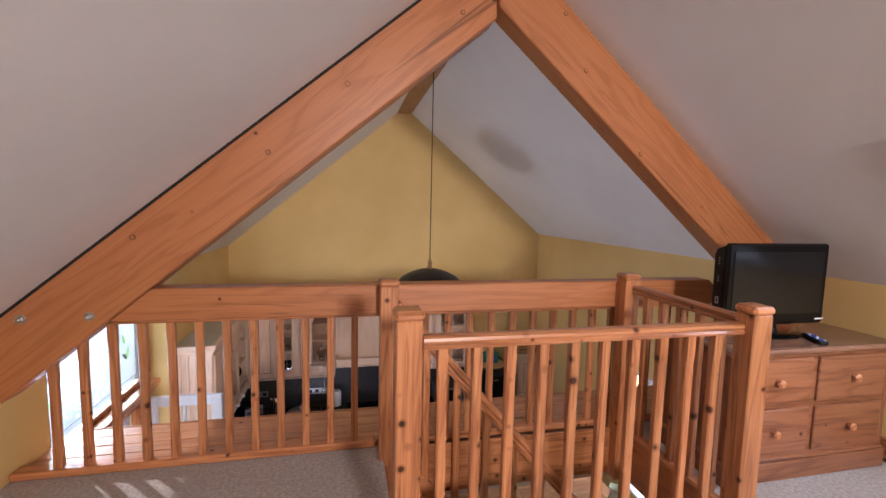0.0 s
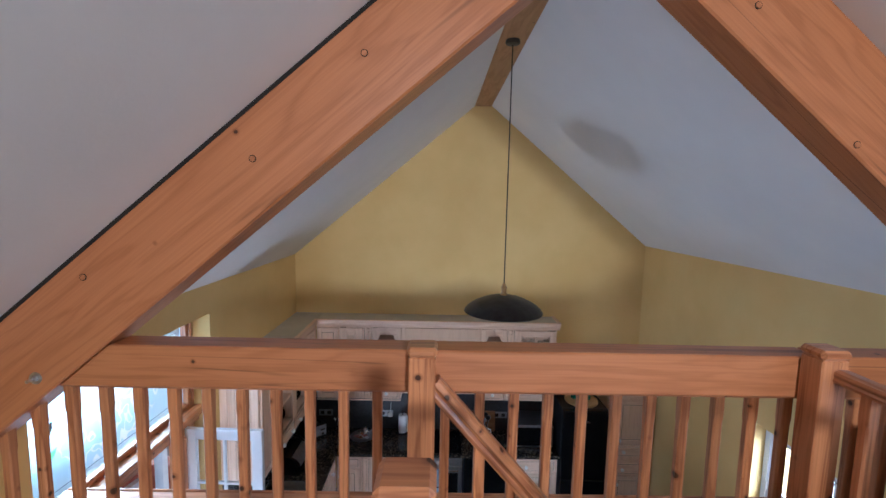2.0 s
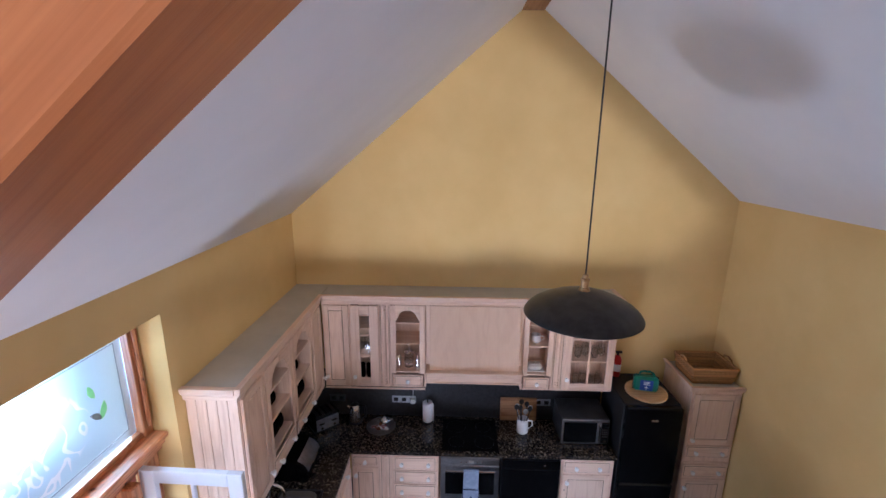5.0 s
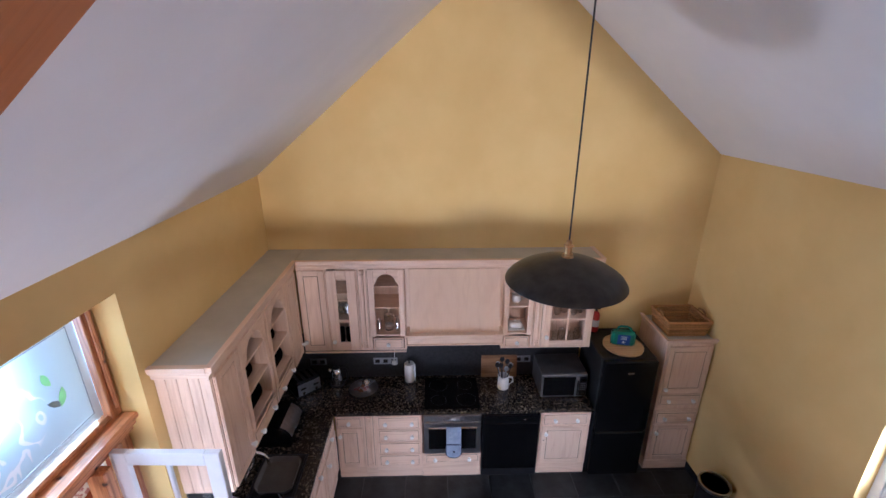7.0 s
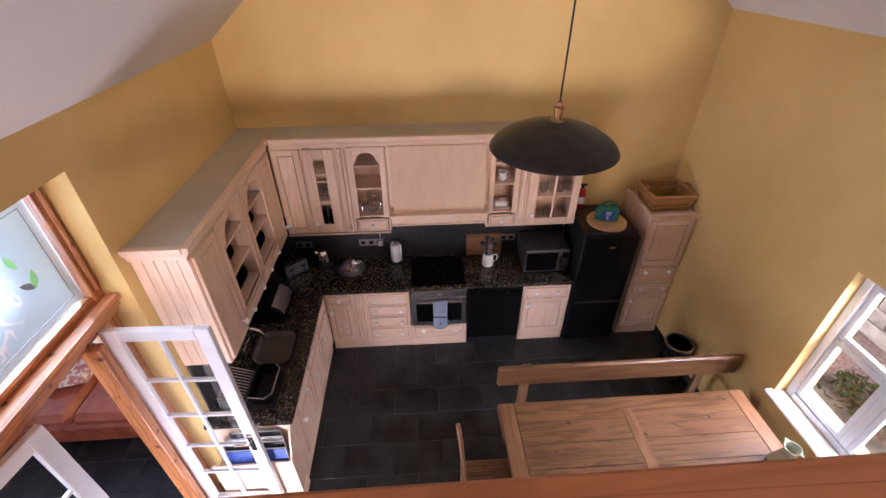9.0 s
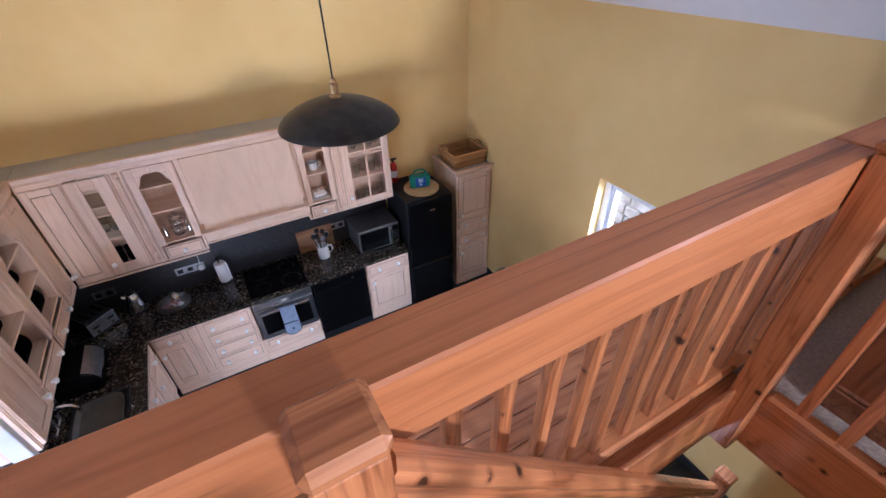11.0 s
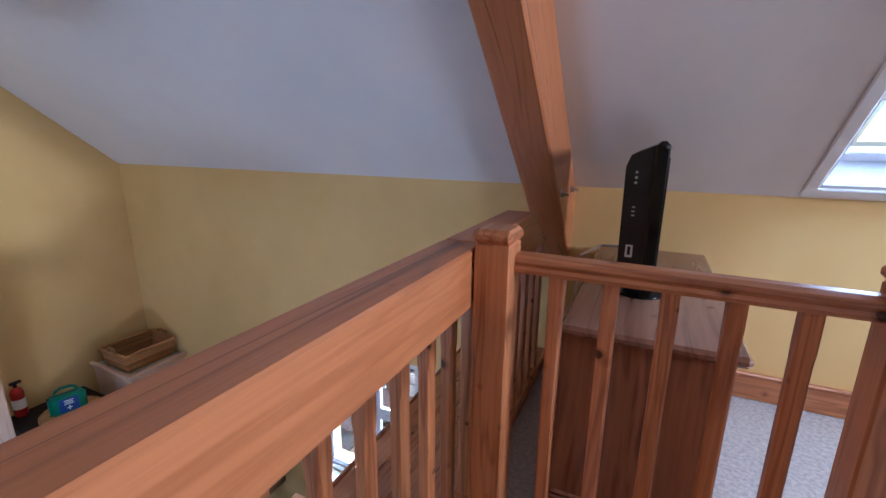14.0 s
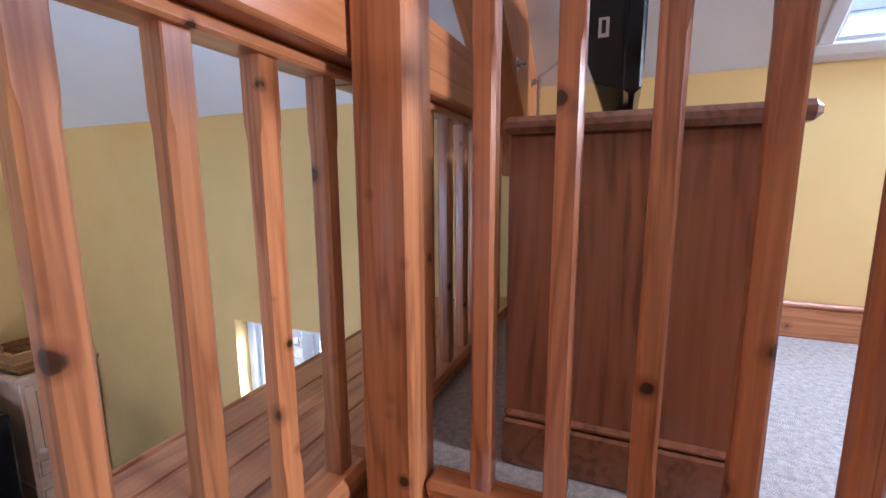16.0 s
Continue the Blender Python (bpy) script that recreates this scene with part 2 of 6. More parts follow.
def etched_glass():
    """Blue-tinted frosted glass with a paler scrolling design etched into its middle."""
    m = glass("frosted_glass", (0.50, 0.70, 0.80), 0.42)
    nt = m.node_tree
    v, _ = place(nt, (1, 1, 1))
    n = node(nt, "ShaderNodeTexNoise", Scale=7.5, Detail=0.5, Roughness=0.3, Distortion=1.4)
    nt.links.new(v, n.inputs["Vector"])
    scroll = ramp(nt, n.outputs[0], ((0.43, (0, 0, 0)), (0.45, (1, 1, 1)), (0.52, (1, 1, 1)), (0.54, (0, 0, 0))))
    far = nt.nodes.new("ShaderNodeVectorMath")
    far.operation = "DISTANCE"
    far.inputs[1].default_value = (0.0, 0.0, 2.52)
    sc = nt.nodes.new("ShaderNodeVectorMath")
    sc.operation = "MULTIPLY"
    sc.inputs[1].default_value = (0.0, 0.62, 1.0)
    tc = nt.nodes.new("ShaderNodeTexCoord")
    nt.links.new(tc.outputs["Object"], sc.inputs[0])
    nt.links.new(sc.outputs[0], far.inputs[0])
    inside = ramp(nt, far.outputs["Value"], ((0.0, (1, 1, 1)), (0.245, (1, 1, 1)), (0.265, (0, 0, 0))))
    fac = mixed(nt, 1.0, scroll, inside, "MULTIPLY")
    nt.links.new(mixed(nt, fac, (0.50, 0.70, 0.80), (0.97, 0.98, 0.98)), nt.nodes["Principled BSDF"].inputs["Base Color"])
    return m


frosted = etched_glass()
etched_green = glass("green_stained_glass", (0.35, 0.75, 0.25), 0.3)
etched_dark = mottled("dark_glass_line", (0.26, 0.36, 0.44), (0.36, 0.46, 0.54), 14, 0.6, 0.1)
stone_mat = mottled("garden_stone", (0.16, 0.15, 0.15), (0.42, 0.40, 0.39), 3.5, 0.9, 0.6, 40, 0, 0.006, 0.3, 0.7, 37.0)
gravel_mat = mottled("reddish_gravel", (0.16, 0.10, 0.095), (0.40, 0.31, 0.29), 45, 0.95, 1.0, 70, 0, 0.02)
leaf_mat = mottled("leaf_green", (0.045, 0.09, 0.02), (0.12, 0.17, 0.04), 9, 0.6, 0.1, 80, 0, 0.001, 0.3, 0.7, 19.0)
render_mat = mottled("grey_rendered_wall", (0.42, 0.43, 0.45), (0.55, 0.56, 0.58), 2, 0.9, 0.5, 60, 0, 0.003)


def granite_material():
    m, nt, bsdf = material("speckled_granite")
    v, _ = place(nt)
    a = node(nt, "ShaderNodeTexVoronoi", Scale=75.0)
    b = node(nt, "ShaderNodeTexNoise", Scale=48.0, Detail=5.0, Roughness=0.7)
    for n in (a, b):
        nt.links.new(v, n.inputs["Vector"])
    cells = ramp(nt, a.outputs["Color"], ((0.25, (0.012, 0.011, 0.010)), (0.55, (0.085, 0.062, 0.038)), (0.72, (0.27, 0.205, 0.13)), (0.9, (0.08, 0.065, 0.05))))
    patch = ramp(nt, b.outputs[0], ((0.46, (0, 0, 0)), (0.58, (1, 1, 1))))
    col = mixed(nt, patch, (0.012, 0.012, 0.013), cells)
    nt.links.new(col, bsdf.inputs["Base Color"])
    bsdf.inputs["Roughness"].default_value = 0.16
    return m


granite = granite_material()
for dull, level in ((black_gloss, 0.22), (black_plastic, 0.3), (slate, 0.35)):
    dull.node_tree.nodes["Principled BSDF"].inputs["Specular IOR Level"].default_value = level
hood_panel = wood("smooth_oak_veneer", (0.72, 0.50, 0.345), (0.78, 0.56, 0.40), 2, 0.42, 60, 0.0, 0.1, 0.02, 0.4)


# ---- building helpers ----
ORIGIN = {}


def thing(name, at, label, category, group="", kind="", turn=0.0, local=False):
    """An empty at the base of a thing. local: its parts are given in its own coordinates."""
    e = new(name)
    e.empty_display_size = 0.1
    e.matrix_world = pose(*at, 0, 0, turn)
    ORIGIN[e] = Vector((0, 0, 0)) if local else Vector(at)
    return tagged(e, label, category, group, kind)


def mesh_of(name, bm, mat, origin, smooth=False):
    bmesh.ops.translate(bm, verts=bm.verts, vec=-origin)
    bmesh.ops.recalc_face_normals(bm, faces=bm.faces)
    me = bpy.data.meshes.new(name)
    bm.to_mesh(me)
    bm.free()
    me.materials.append(mat)
    if smooth:
        me.shade_smooth()
        me.set_sharp_from_angle(angle=radians(40))
    return me


def part(name, bm, mat, parent, label="", smooth=False, m=None):
    o = ORIGIN[parent]
    ob = new(name, mesh_of(name, bm, mat, o if m is None else Vector((0, 0, 0)), smooth))
    ob.parent = parent
    ORIGIN[ob] = o
    if m is not None:
        ob.matrix_local = m
    return tagged(ob, label)


def single(name, bm, mat, at, label, category, group="", kind="", smooth=False):
    """A thing that is one mesh."""
    ob = new(name, mesh_of(name, bm, mat, Vector(at), smooth))
    ob.location = at
    ORIGIN[ob] = Vector(at)
    return tagged(ob, label, category, group, kind)


def B():
    return bmesh.new()


def box(bm, x0, x1, y0, y1, z0, z1, c=0.0):
    """A box, with chamfered edges where c is given."""
    lo, hi = (min(x0, x1), min(y0, y1), min(z0, z1)), (max(x0, x1), max(y0, y1), max(z0, z1))
    c = min(c, *(0.45 * (h - l) for l, h in zip(lo, hi)))
    if c <= 0:
        v = [bm.verts.new([hi[k] if i >> k & 1 else lo[k] for k in range(3)]) for i in range(8)]
        for f in ((0, 2, 3, 1), (4, 5, 7, 6), (0, 1, 5, 4), (2, 6, 7, 3), (0, 4, 6, 2), (1, 3, 7, 5)):
            bm.faces.new([v[i] for i in f])
        return bm
    v = {}
    for i in range(8):
        for a in range(3):
            v[i, a] = bm.verts.new([(hi[k] - (0 if k == a else c)) if i >> k & 1 else (lo[k] + (0 if k == a else c)) for k in range(3)])
    for a in range(3):
        b, d = 1 << (a + 1) % 3, 1 << (a + 2) % 3
        for s in (0, 1 << a):
            bm.faces.new([v[s, a], v[s | b, a], v[s | b | d, a], v[s | d, a]])
    for i in range(8):
        for a in range(3):
            if not i >> a & 1:
                p, q = (a + 1) % 3, (a + 2) % 3
                j = i | 1 << a
                bm.faces.new([v[i, p], v[j, p], v[j, q], v[i, q]])
        bm.faces.new([v[i, 0], v[i, 1], v[i, 2]])
    return bm


def prism(bm, outline, axis, a, b):
    """An outline in the two other axes (in order), drawn out along the axis from a to b."""
    def at(p, t):
        q = list(p)
        q.insert(axis, t)
        return q
    lo, hi = [bm.verts.new(at(p, a)) for p in outline], [bm.verts.new(at(p, b)) for p in outline]
    n = len(outline)
    bm.faces.new(lo)
    bm.faces.new(hi[::-1])
    for i in range(n):
        bm.faces.new([lo[i], lo[(i + 1) % n], hi[(i + 1) % n], hi[i]])
    return bm


def lathe(bm, cx, cy, profile, seg=24, axis=2):
    """A turned shape: radius and height pairs about an upright axis (or x or y, with the centre's two other values)."""
    rings = []
    for r, h in profile:
        ring = []
        for k in range(seg):
            a = 2 * math.pi * k / seg
            q = [cx + r * math.cos(a), cy + r * math.sin(a)]
            q.insert(axis, h)
            ring.append(bm.verts.new(q))
        rings.append(ring)
    for p, q in zip(rings, rings[1:]):
        for k in range(seg):
            bm.faces.new([p[k], p[(k + 1) % seg], q[(k + 1) % seg], q[k]])
    bm.faces.new(rings[0])
    bm.faces.new(rings[-1][::-1])
    return bm


def tube(bm, points, r, seg=8):
    """A round bar through points."""
    pts = [Vector(p) for p in points]
    rings = []
    for i, p in enumerate(pts):
        d = (pts[min(i + 1, len(pts) - 1)] - pts[max(i - 1, 0)]).normalized()
        u = d.cross(Vector((0.13, 0.31, 0.94)) if abs(d.z) < 0.9 else Vector((1, 0.1, 0))).normalized()
        w = d.cross(u)
        rings.append([bm.verts.new(p + r * (math.cos(2 * math.pi * k / seg) * u + math.sin(2 * math.pi * k / seg) * w)) for k in range(seg)])
    for p, q in zip(rings, rings[1:]):
        for k in range(seg):
            bm.faces.new([p[k], p[(k + 1) % seg], q[(k + 1) % seg], q[k]])
    bm.faces.new(rings[0])
    bm.faces.new(rings[-1][::-1])
    return bm


def tub(bm, x0, x1, y0, y1, z0, z1, r, wall=0.008):
    """An open tub with rounded corners, a little narrower at its foot."""
    def ring(inset, z):
        a, b, c, d = x0 + inset, x1 - inset, y0 + inset, y1 - inset
        q = max(0.01, r - inset)
        pts = []
        for cx, cy, s in ((b - q, d - q, 0), (a + q, d - q, 90), (a + q, c + q, 180), (b - q, c + q, 270)):
            pts += [(cx + q * math.cos(radians(s + 18 * k)), cy + q * math.sin(radians(s + 18 * k))) for k in range(6)]
        return [bm.verts.new((x, y, z)) for x, y in pts]
    low = 0.12 * (z1 - z0) + 0.012
    rings = [ring(low, z0), ring(0.0, z1), ring(wall, z1), ring(wall + low, z0 + wall)]
    for p, q in zip(rings, rings[1:]):
        for k in range(len(p)):
            bm.faces.new([p[k], p[(k + 1) % len(p)], q[(k + 1) % len(p)], q[k]])
    bm.faces.new(rings[0])
    bm.faces.new(rings[-1])
    return bm


def arc(cx, cy, r, a0, a1, n):
    return [(cx + r * math.cos(radians(a0 + (a1 - a0) * k / n)), cy + r * math.sin(radians(a0 + (a1 - a0) * k / n))) for k in range(n + 1)]


# ---- plan ----
XL, XR, YG, ZF = -1.63, 2.84, 6.2, -2.40   # side walls, gable, kitchen floor; the loft floor is 0
YB, YD = -3.6, 0.2                           # back of the loft, back of the room below
EAVE_L, EAVE_R, XA, RISE = 0.778, 0.967, 0.70, 0.84
APEX = EAVE_R + (XR - XA) * RISE
YE = 2.42                                    # edge of the loft floor
T = 0.32                                     # wall thickness


def structure(name, bm, mat, label="", at=(0, 0, 0)):
    return single(name, bm, mat, at, label, "", "", "structure")


# gable walls
APEX_L = EAVE_L + (XA - XL) * RISE
wall_line = [(XL - T, ZF), (XR + T, ZF), (XR + T, EAVE_R - T * RISE), (XA, APEX + 0.05), (XL - T, EAVE_L - T * RISE)]
structure("wall_north", prism(B(), wall_line, 1, YG, YG + T), yellow, "yellow painted gable wall above the kitchen")
# loft back wall with its window
bm = B()
prism(bm, [(XL - T, -0.3), (0.9, -0.3), (0.9, EAVE_R + (XR - 0.9) * RISE), (XA, APEX), (XL - T, EAVE_L - T * RISE)], 1, YB - T, YB)
prism(bm, [(1.55, -0.3), (XR + T, -0.3), (XR + T, EAVE_R - T * RISE), (1.55, EAVE_R + (XR - 1.55) * RISE)], 1, YB - T, YB)
box(bm, 0.9, 1.55, YB - T, YB, -0.3, 1.5)
prism(bm, [(0.9, 2.02), (1.55, 2.02), (1.55, EAVE_R + (XR - 1.55) * RISE), (0.9, EAVE_R + (XR - 0.9) * RISE)], 1, YB - T, YB)
structure("wall_south", bm, yellow, "yellow painted loft end wall")
# left wall with the tall glazed opening
OY0, OY1, OZ1 = 2.60, 4.135, 0.54
bm = B()
box(bm, XL - T, XL, YB, OY0, ZF, EAVE_L)
box(bm, XL - T, XL, OY1, YG, ZF, EAVE_L)
box(bm, XL - T, XL, OY0, OY1, OZ1, EAVE_L)
structure("wall_west", bm, yellow, "yellow painted side wall with a deep opening")
# right wall with the kitchen window
WY0, WY1, WZ0, WZ1 = 2.66, 4.11, -1.51, -0.29
bm = B()
box(bm, XR, XR + T, YB, WY0, ZF, EAVE_R)
box(bm, XR, XR + T, WY1, YG, ZF, EAVE_R)
box(bm, XR, XR + T, WY0, WY1, ZF, WZ0)
box(bm, XR, XR + T, WY0, WY1, WZ1, EAVE_R)
structure("wall_east", bm, yellow, "yellow painted side wall with a window")
structure("wall_below_loft", box(B(), XL, XR, YD - 0.15, YD, ZF, -0.3), yellow)


# sloping ceilings, with the rooflight opening in the right one
def slope(name, x_eave, z_eave, side, hole=None):
    run = abs(XA - x_eave) / math.cos(math.atan(RISE))
    m = Matrix.Translation((x_eave, 0, z_eave)) @ (Matrix.Rotation(-math.atan(RISE), 4, "Y") if side > 0 else Matrix.Rotation(math.pi, 4, "Z") @ Matrix.Rotation(-math.atan(RISE), 4, "Y"))
    y0, y1 = (YB - T, YG + T) if side > 0 else (-YG - T, T - YB)
    bm = B()
    u0, u1 = -0.45, run + 0.12
    if hole:
        h0, h1, v0, v1 = hole
        box(bm, u0, u1, y0, v0, 0, 0.2)
        box(bm, u0, u1, v1, y1, 0, 0.2)
        box(bm, u0, h0, v0, v1, 0, 0.2)
        box(bm, h1, u1, v0, v1, 0, 0.2)
    else:
        box(bm, u0, u1, y0, y1, 0, 0.2)
    ob = structure(name, bm, white_plaster, "white painted sloping ceiling")
    ob.matrix_world = m
    return m


slope("ceiling_left", XL, EAVE_L, 1)
RL = (0.08, 1.02, -1.265, -0.46)             # rooflight: up the slope, and along the roof (mirrored)
roof_m = slope("ceiling_right", XR, EAVE_R, -1, RL)
bm = box(B(), XL, 0.12, YD, YE + 0.33, -0.30, -0.26)
box(bm, 0.1205, 1.62, YD, 1.47, -0.30, -0.26)
box(bm, 1.6205, XR, YD, YE + 0.33, -0.30, -0.26)
box(bm, 0.1205, 1.62, 2.25, YE + 0.33, -0.30, -0.26)
structure("ceiling_below_loft", bm, white_plaster)

# loft floor with the stairwell
SX0, SX1, SY0, SY1 = 0.12, 1.62, 1.50, 2.25
bm = B()
box(bm, XL, SX0, YB, YE - 0.11, -0.25, 0.0)
box(bm, SX0, SX1, YB, SY0 - 0.03, -0.25, 0.0)
box(bm, SX1, XR, YB, YE - 0.11, -0.25, 0.0)
structure("carpet_floor", bm, carpet_mat, "beige cut-pile loft carpet")
# timber edging round the well and under the gallery rail
bm = B()
box(bm, SX0, SX1, SY1 - 0.02, SY1, -0.27, 0.02, 0.006)
structure("trim_well_north", bm, pine_x, "pine fascia board of the stairwell")
structure("trim_well_south", box(B(), SX0, SX1, SY0 - 0.02, SY0, -0.27, 0.02, 0.006), pine_x, "pine fascia board of the stairwell")
structure("trim_well_east", box(B(), SX1 - 0.045, SX1 - 0.02, SY0, SY1 - 0.02, -0.27, 0.02, 0.006), pine_y, "pine fascia board of the stairwell")
structure("trim_gallery_joist", box(B(), XL, XR, SY1, YE + 0.34, -0.25, -0.022), pine_x)

# kitchen floor bed
structure("floor", box(B(), XL - 3.2, XR + T, YD - 0.2, YG + T, ZF - 0.2, ZF - 0.006), grout, "dark jointed slate floor")
structure("skirting_east", box(B(), XR - 0.012, XR, YD, YG, ZF, ZF + 0.09, 0.004), slate, "black slate skirting")
structure("baseboard_loft_east", box(box(B(), XR - 0.018, XR, YB, SY1, 0.0, 0.115, 0.004), XR - 0.026, XR, YB, SY1, 0.115, 0.135, 0.006), pine_y, "pine baseboard with a moulded top")

# ---- timber truss ----
ANG = math.atan(RISE)
truss = thing("roof_truss", (XA, 2.245, 0), "pine truss of two heavy rafters above the loft edge", "truss")
DEP = 0.285
RAFTERS = {1: (0.0, 0.155, RISE, EAVE_L, 0.302), -1: (-0.025, 0.15, 0.845, 2.074 - (XR - 1.5) * 0.845, 0.272)}   # set-back, thickness, rise, foot height, depth


def rafter(side):
    """A deep rafter in its own frame, running up along x from the foot."""
    back, th, rise, eave, dep = RAFTERS[side]
    foot_x, ang = (XL if side > 0 else XR), math.atan(rise)
    run = abs(XA - foot_x) / math.cos(ang)
    bm = B()
    prism(bm, [(-0.22, 0.02), (run + 0.0, 0.02), (run - dep * math.tan(ang), -dep), (-0.22, -dep)], 1, -th / 2, th / 2)
    bmesh.ops.bevel(bm, geom=[e for e in bm.edges], offset=0.007, segments=1, affect="EDGES")
    m = Matrix.Translation((foot_x - XA, back + th / 2, eave)) @ (Matrix.Identity(4) if side > 0 else Matrix.Rotation(math.pi, 4, "Z")) @ Matrix.Rotation(-ang, 4, "Y")
    ob = part("rafter", bm, beam_x, truss, m=m)
    ORIGIN[ob] = Vector((0, 0, 0))
    return ob, run


PEGS = {1: ((1.945, -0.114), (1.429, -0.141), (0.703, -0.077), (2.649, -0.176)), -1: ((1.998, -0.156), (1.429, -0.245), (2.285, -0.026))}   # along the rafter, and down from its top
for side in (1, -1):
    raf, run = rafter(side)
    f = -0.0775 if side > 0 else 0.075
    out = -1 if side > 0 else 1
    for u, d in PEGS[side]:
        peg = part("peg", lathe(B(), u, d, [(0.0125, f - 0.004 * out), (0.0125, f + 0.0012 * out)], 16, 1), joint_shade, raf, "dark ring round an oak peg")
        part("peg_end", lathe(B(), u, d, [(0.0098, f - 0.004 * out), (0.0098, f + 0.003 * out), (0.0085, f + 0.0038 * out)], 14, 1), beam_x, peg)
    if side > 0:
        # A thin dark box puts the open gap's shade into colour.
        part("gap_seal", box(B(), -0.1, run - 0.05, f - 0.004, f + 0.05, -0.013, 0.012), joint_shade, raf, "dark strip painted as shade along the rafter's top")
    for u, d in ((0.112, -0.067), (0.32, -0.236)):
        bm = lathe(B(), u, d, [(0.022, f - 0.003), (0.022, f + 0.003)], 16, 1)
        lathe(bm, u, d, [(0.012, f - 0.016), (0.012, f + 0.016)], 6, 1)
        lathe(bm, u, d, [(0.006, f - 0.035), (0.006, f + 0.035)], 10, 1)
        part("bolt", bm, steel, raf, "zinc coach bolt with washer")
ridge = single("ridge_beam", box(B(), XA - 0.115, XA + 0.115, YB, YG, APEX - 0.108, APEX + 0.05, 0.008), wood("ridge_pine", (0.30, 0.145, 0.055), (0.44, 0.24, 0.11), 1, 0.5, 45, 0.15, 0, 0.05, 0.6), (XA, 0, APEX - 0.108), "brown pine ridge beam under the ceiling", "beam", kind="structure")

# ---- gallery railing and stairwell railings ----
RZ0, RZ1 = 0.768, 0.925
rail = thing("gallery_railing", (0, 2.33, 0), "pine gallery railing with a deep top beam and square balusters", "railing")
x_l, x_r = -1.10 , 2.42
for a, b in ((-1.17, 1.588), (1.592, 2.36)):
    bm = B()
    if a < -1:
        prism(bm, [(a, RZ0), (b, RZ0), (b, RZ1), (a + 0.187, RZ1)], 1, 2.258, 2.375)
        bmesh.ops.bevel(bm, geom=list(bm.edges), offset=0.006, segments=1, affect="EDGES")
    elif b > 2:
        prism(bm, [(a, RZ0), (b, RZ0), (b - 0.187, RZ1), (a, RZ1)], 1, 2.258, 2.375)
        bmesh.ops.bevel(bm, geom=list(bm.edges), offset=0.006, segments=1, affect="EDGES")
    else:
        box(bm, a, b, 2.258, 2.375, RZ0, RZ1, 0.008)
    top = part("top_beam", bm, beam_x, rail)
    part("cover_strip", box(B(), max(a, -1.17), min(b, 2.36), 2.30, 2.36, RZ0 - 0.022, RZ0 - 0.001, 0.004), pine_x, top)
for a, b in ((XL, 0.085), (0.195, 1.588), (1.592, XR)):
    box_z = 0.042
    bm = box(B(), a, b, 2.29, 2.37, 0.0, box_z, 0.012)
    part("base_rail", bm, pine_x, rail)


def rafter_foot(x):
    """Height of the rafter's underside above a place along the gallery."""
    low = EAVE_L + (x - XL) * RISE if x < XA else EAVE_R + (XR - x) * RISE
    return low - DEP / math.cos(ANG)


def baluster_mesh(z0, z1, s=0.018):
    """A square baluster with stop-chamfered edges."""
    bm = B()
    rows = ((z0, 1), (z0 + 0.09, 1), (z0 + 0.115, 0.66), (z1 - 0.115, 0.66), (z1 - 0.09, 1), (z1, 1))
    rings = []
    for z, k in rows:
        e = s * max(k, 0.66)
        ring = [(s, e), (e, s), (-e, s), (-s, e), (-s, -e), (-e, -s), (e, -s), (s, -e)]
        if k == 1:
            e = s - 0.002
            ring = [(s, e), (e, s), (-e, s), (-s, e), (-s, -e), (-e, -s), (e, -s), (s, -e)]
        rings.append([bm.verts.new((x, y, z)) for x, y in ring])
    for p, q in zip(rings, rings[1:]):
        for k in range(8):
            bm.faces.new([p[k], p[(k + 1) % 8], q[(k + 1) % 8], q[k]])
    bm.faces.new(rings[0])
    bm.faces.new(rings[-1][::-1])
    return mesh_of("baluster", bm, pine_z, Vector((0, 0, 0)))


std = baluster_mesh(0.038, RZ0 - 0.02)


def baluster(me, x, y, parent):
    ob = new("baluster", me)
    ob.parent = parent
    ob.location = Vector((x, y, 0)) - ORIGIN[parent]
    return ob


def along(a, b, n):
    return [a + (b - a) * (k + 0.5) / n for k in range(n)]


for x in along(-1.502, 0.034, 12):
    top_z = rafter_foot(x)
    baluster(std if top_z > RZ0 else baluster_mesh(0.038, max(0.12, top_z + 0.01)), x, 2.33, rail)
for x in along(0.163, 1.6, 11):
    baluster(std, x, 2.33, rail)
for x in along(1.61, 2.66, 8):
    top_z = rafter_foot(x)
    baluster(std if top_z > RZ0 else baluster_mesh(0.038, max(0.12, top_z + 0.01)), x, 2.33, rail)


def newel(x, y, z0, z1, label):
    t = thing("newel_post", (x, y, z0), label, "newel post", "newel posts round the stairwell")
    part("post", box(B(), x - 0.0465, x + 0.0465, y - 0.0465, y + 0.0465, z0, z1, 0.005), pine_z, t)
    bm = box(B(), x - 0.053, x + 0.053, y - 0.053, y + 0.053, z1, z1 + 0.036, 0.012)
    part("cap", bm, pine_x, t)
    return t


NEWEL = "square pine newel post with a rounded cap"
newel(0.143, 2.210, -0.28, 0.930, NEWEL)
newel(1.554, 2.207, -0.28, 0.944, NEWEL)
newel(0.142, 1.465, -0.28, 0.950, NEWEL)
newel(1.573, 1.415, -0.28, 0.936, NEWEL)


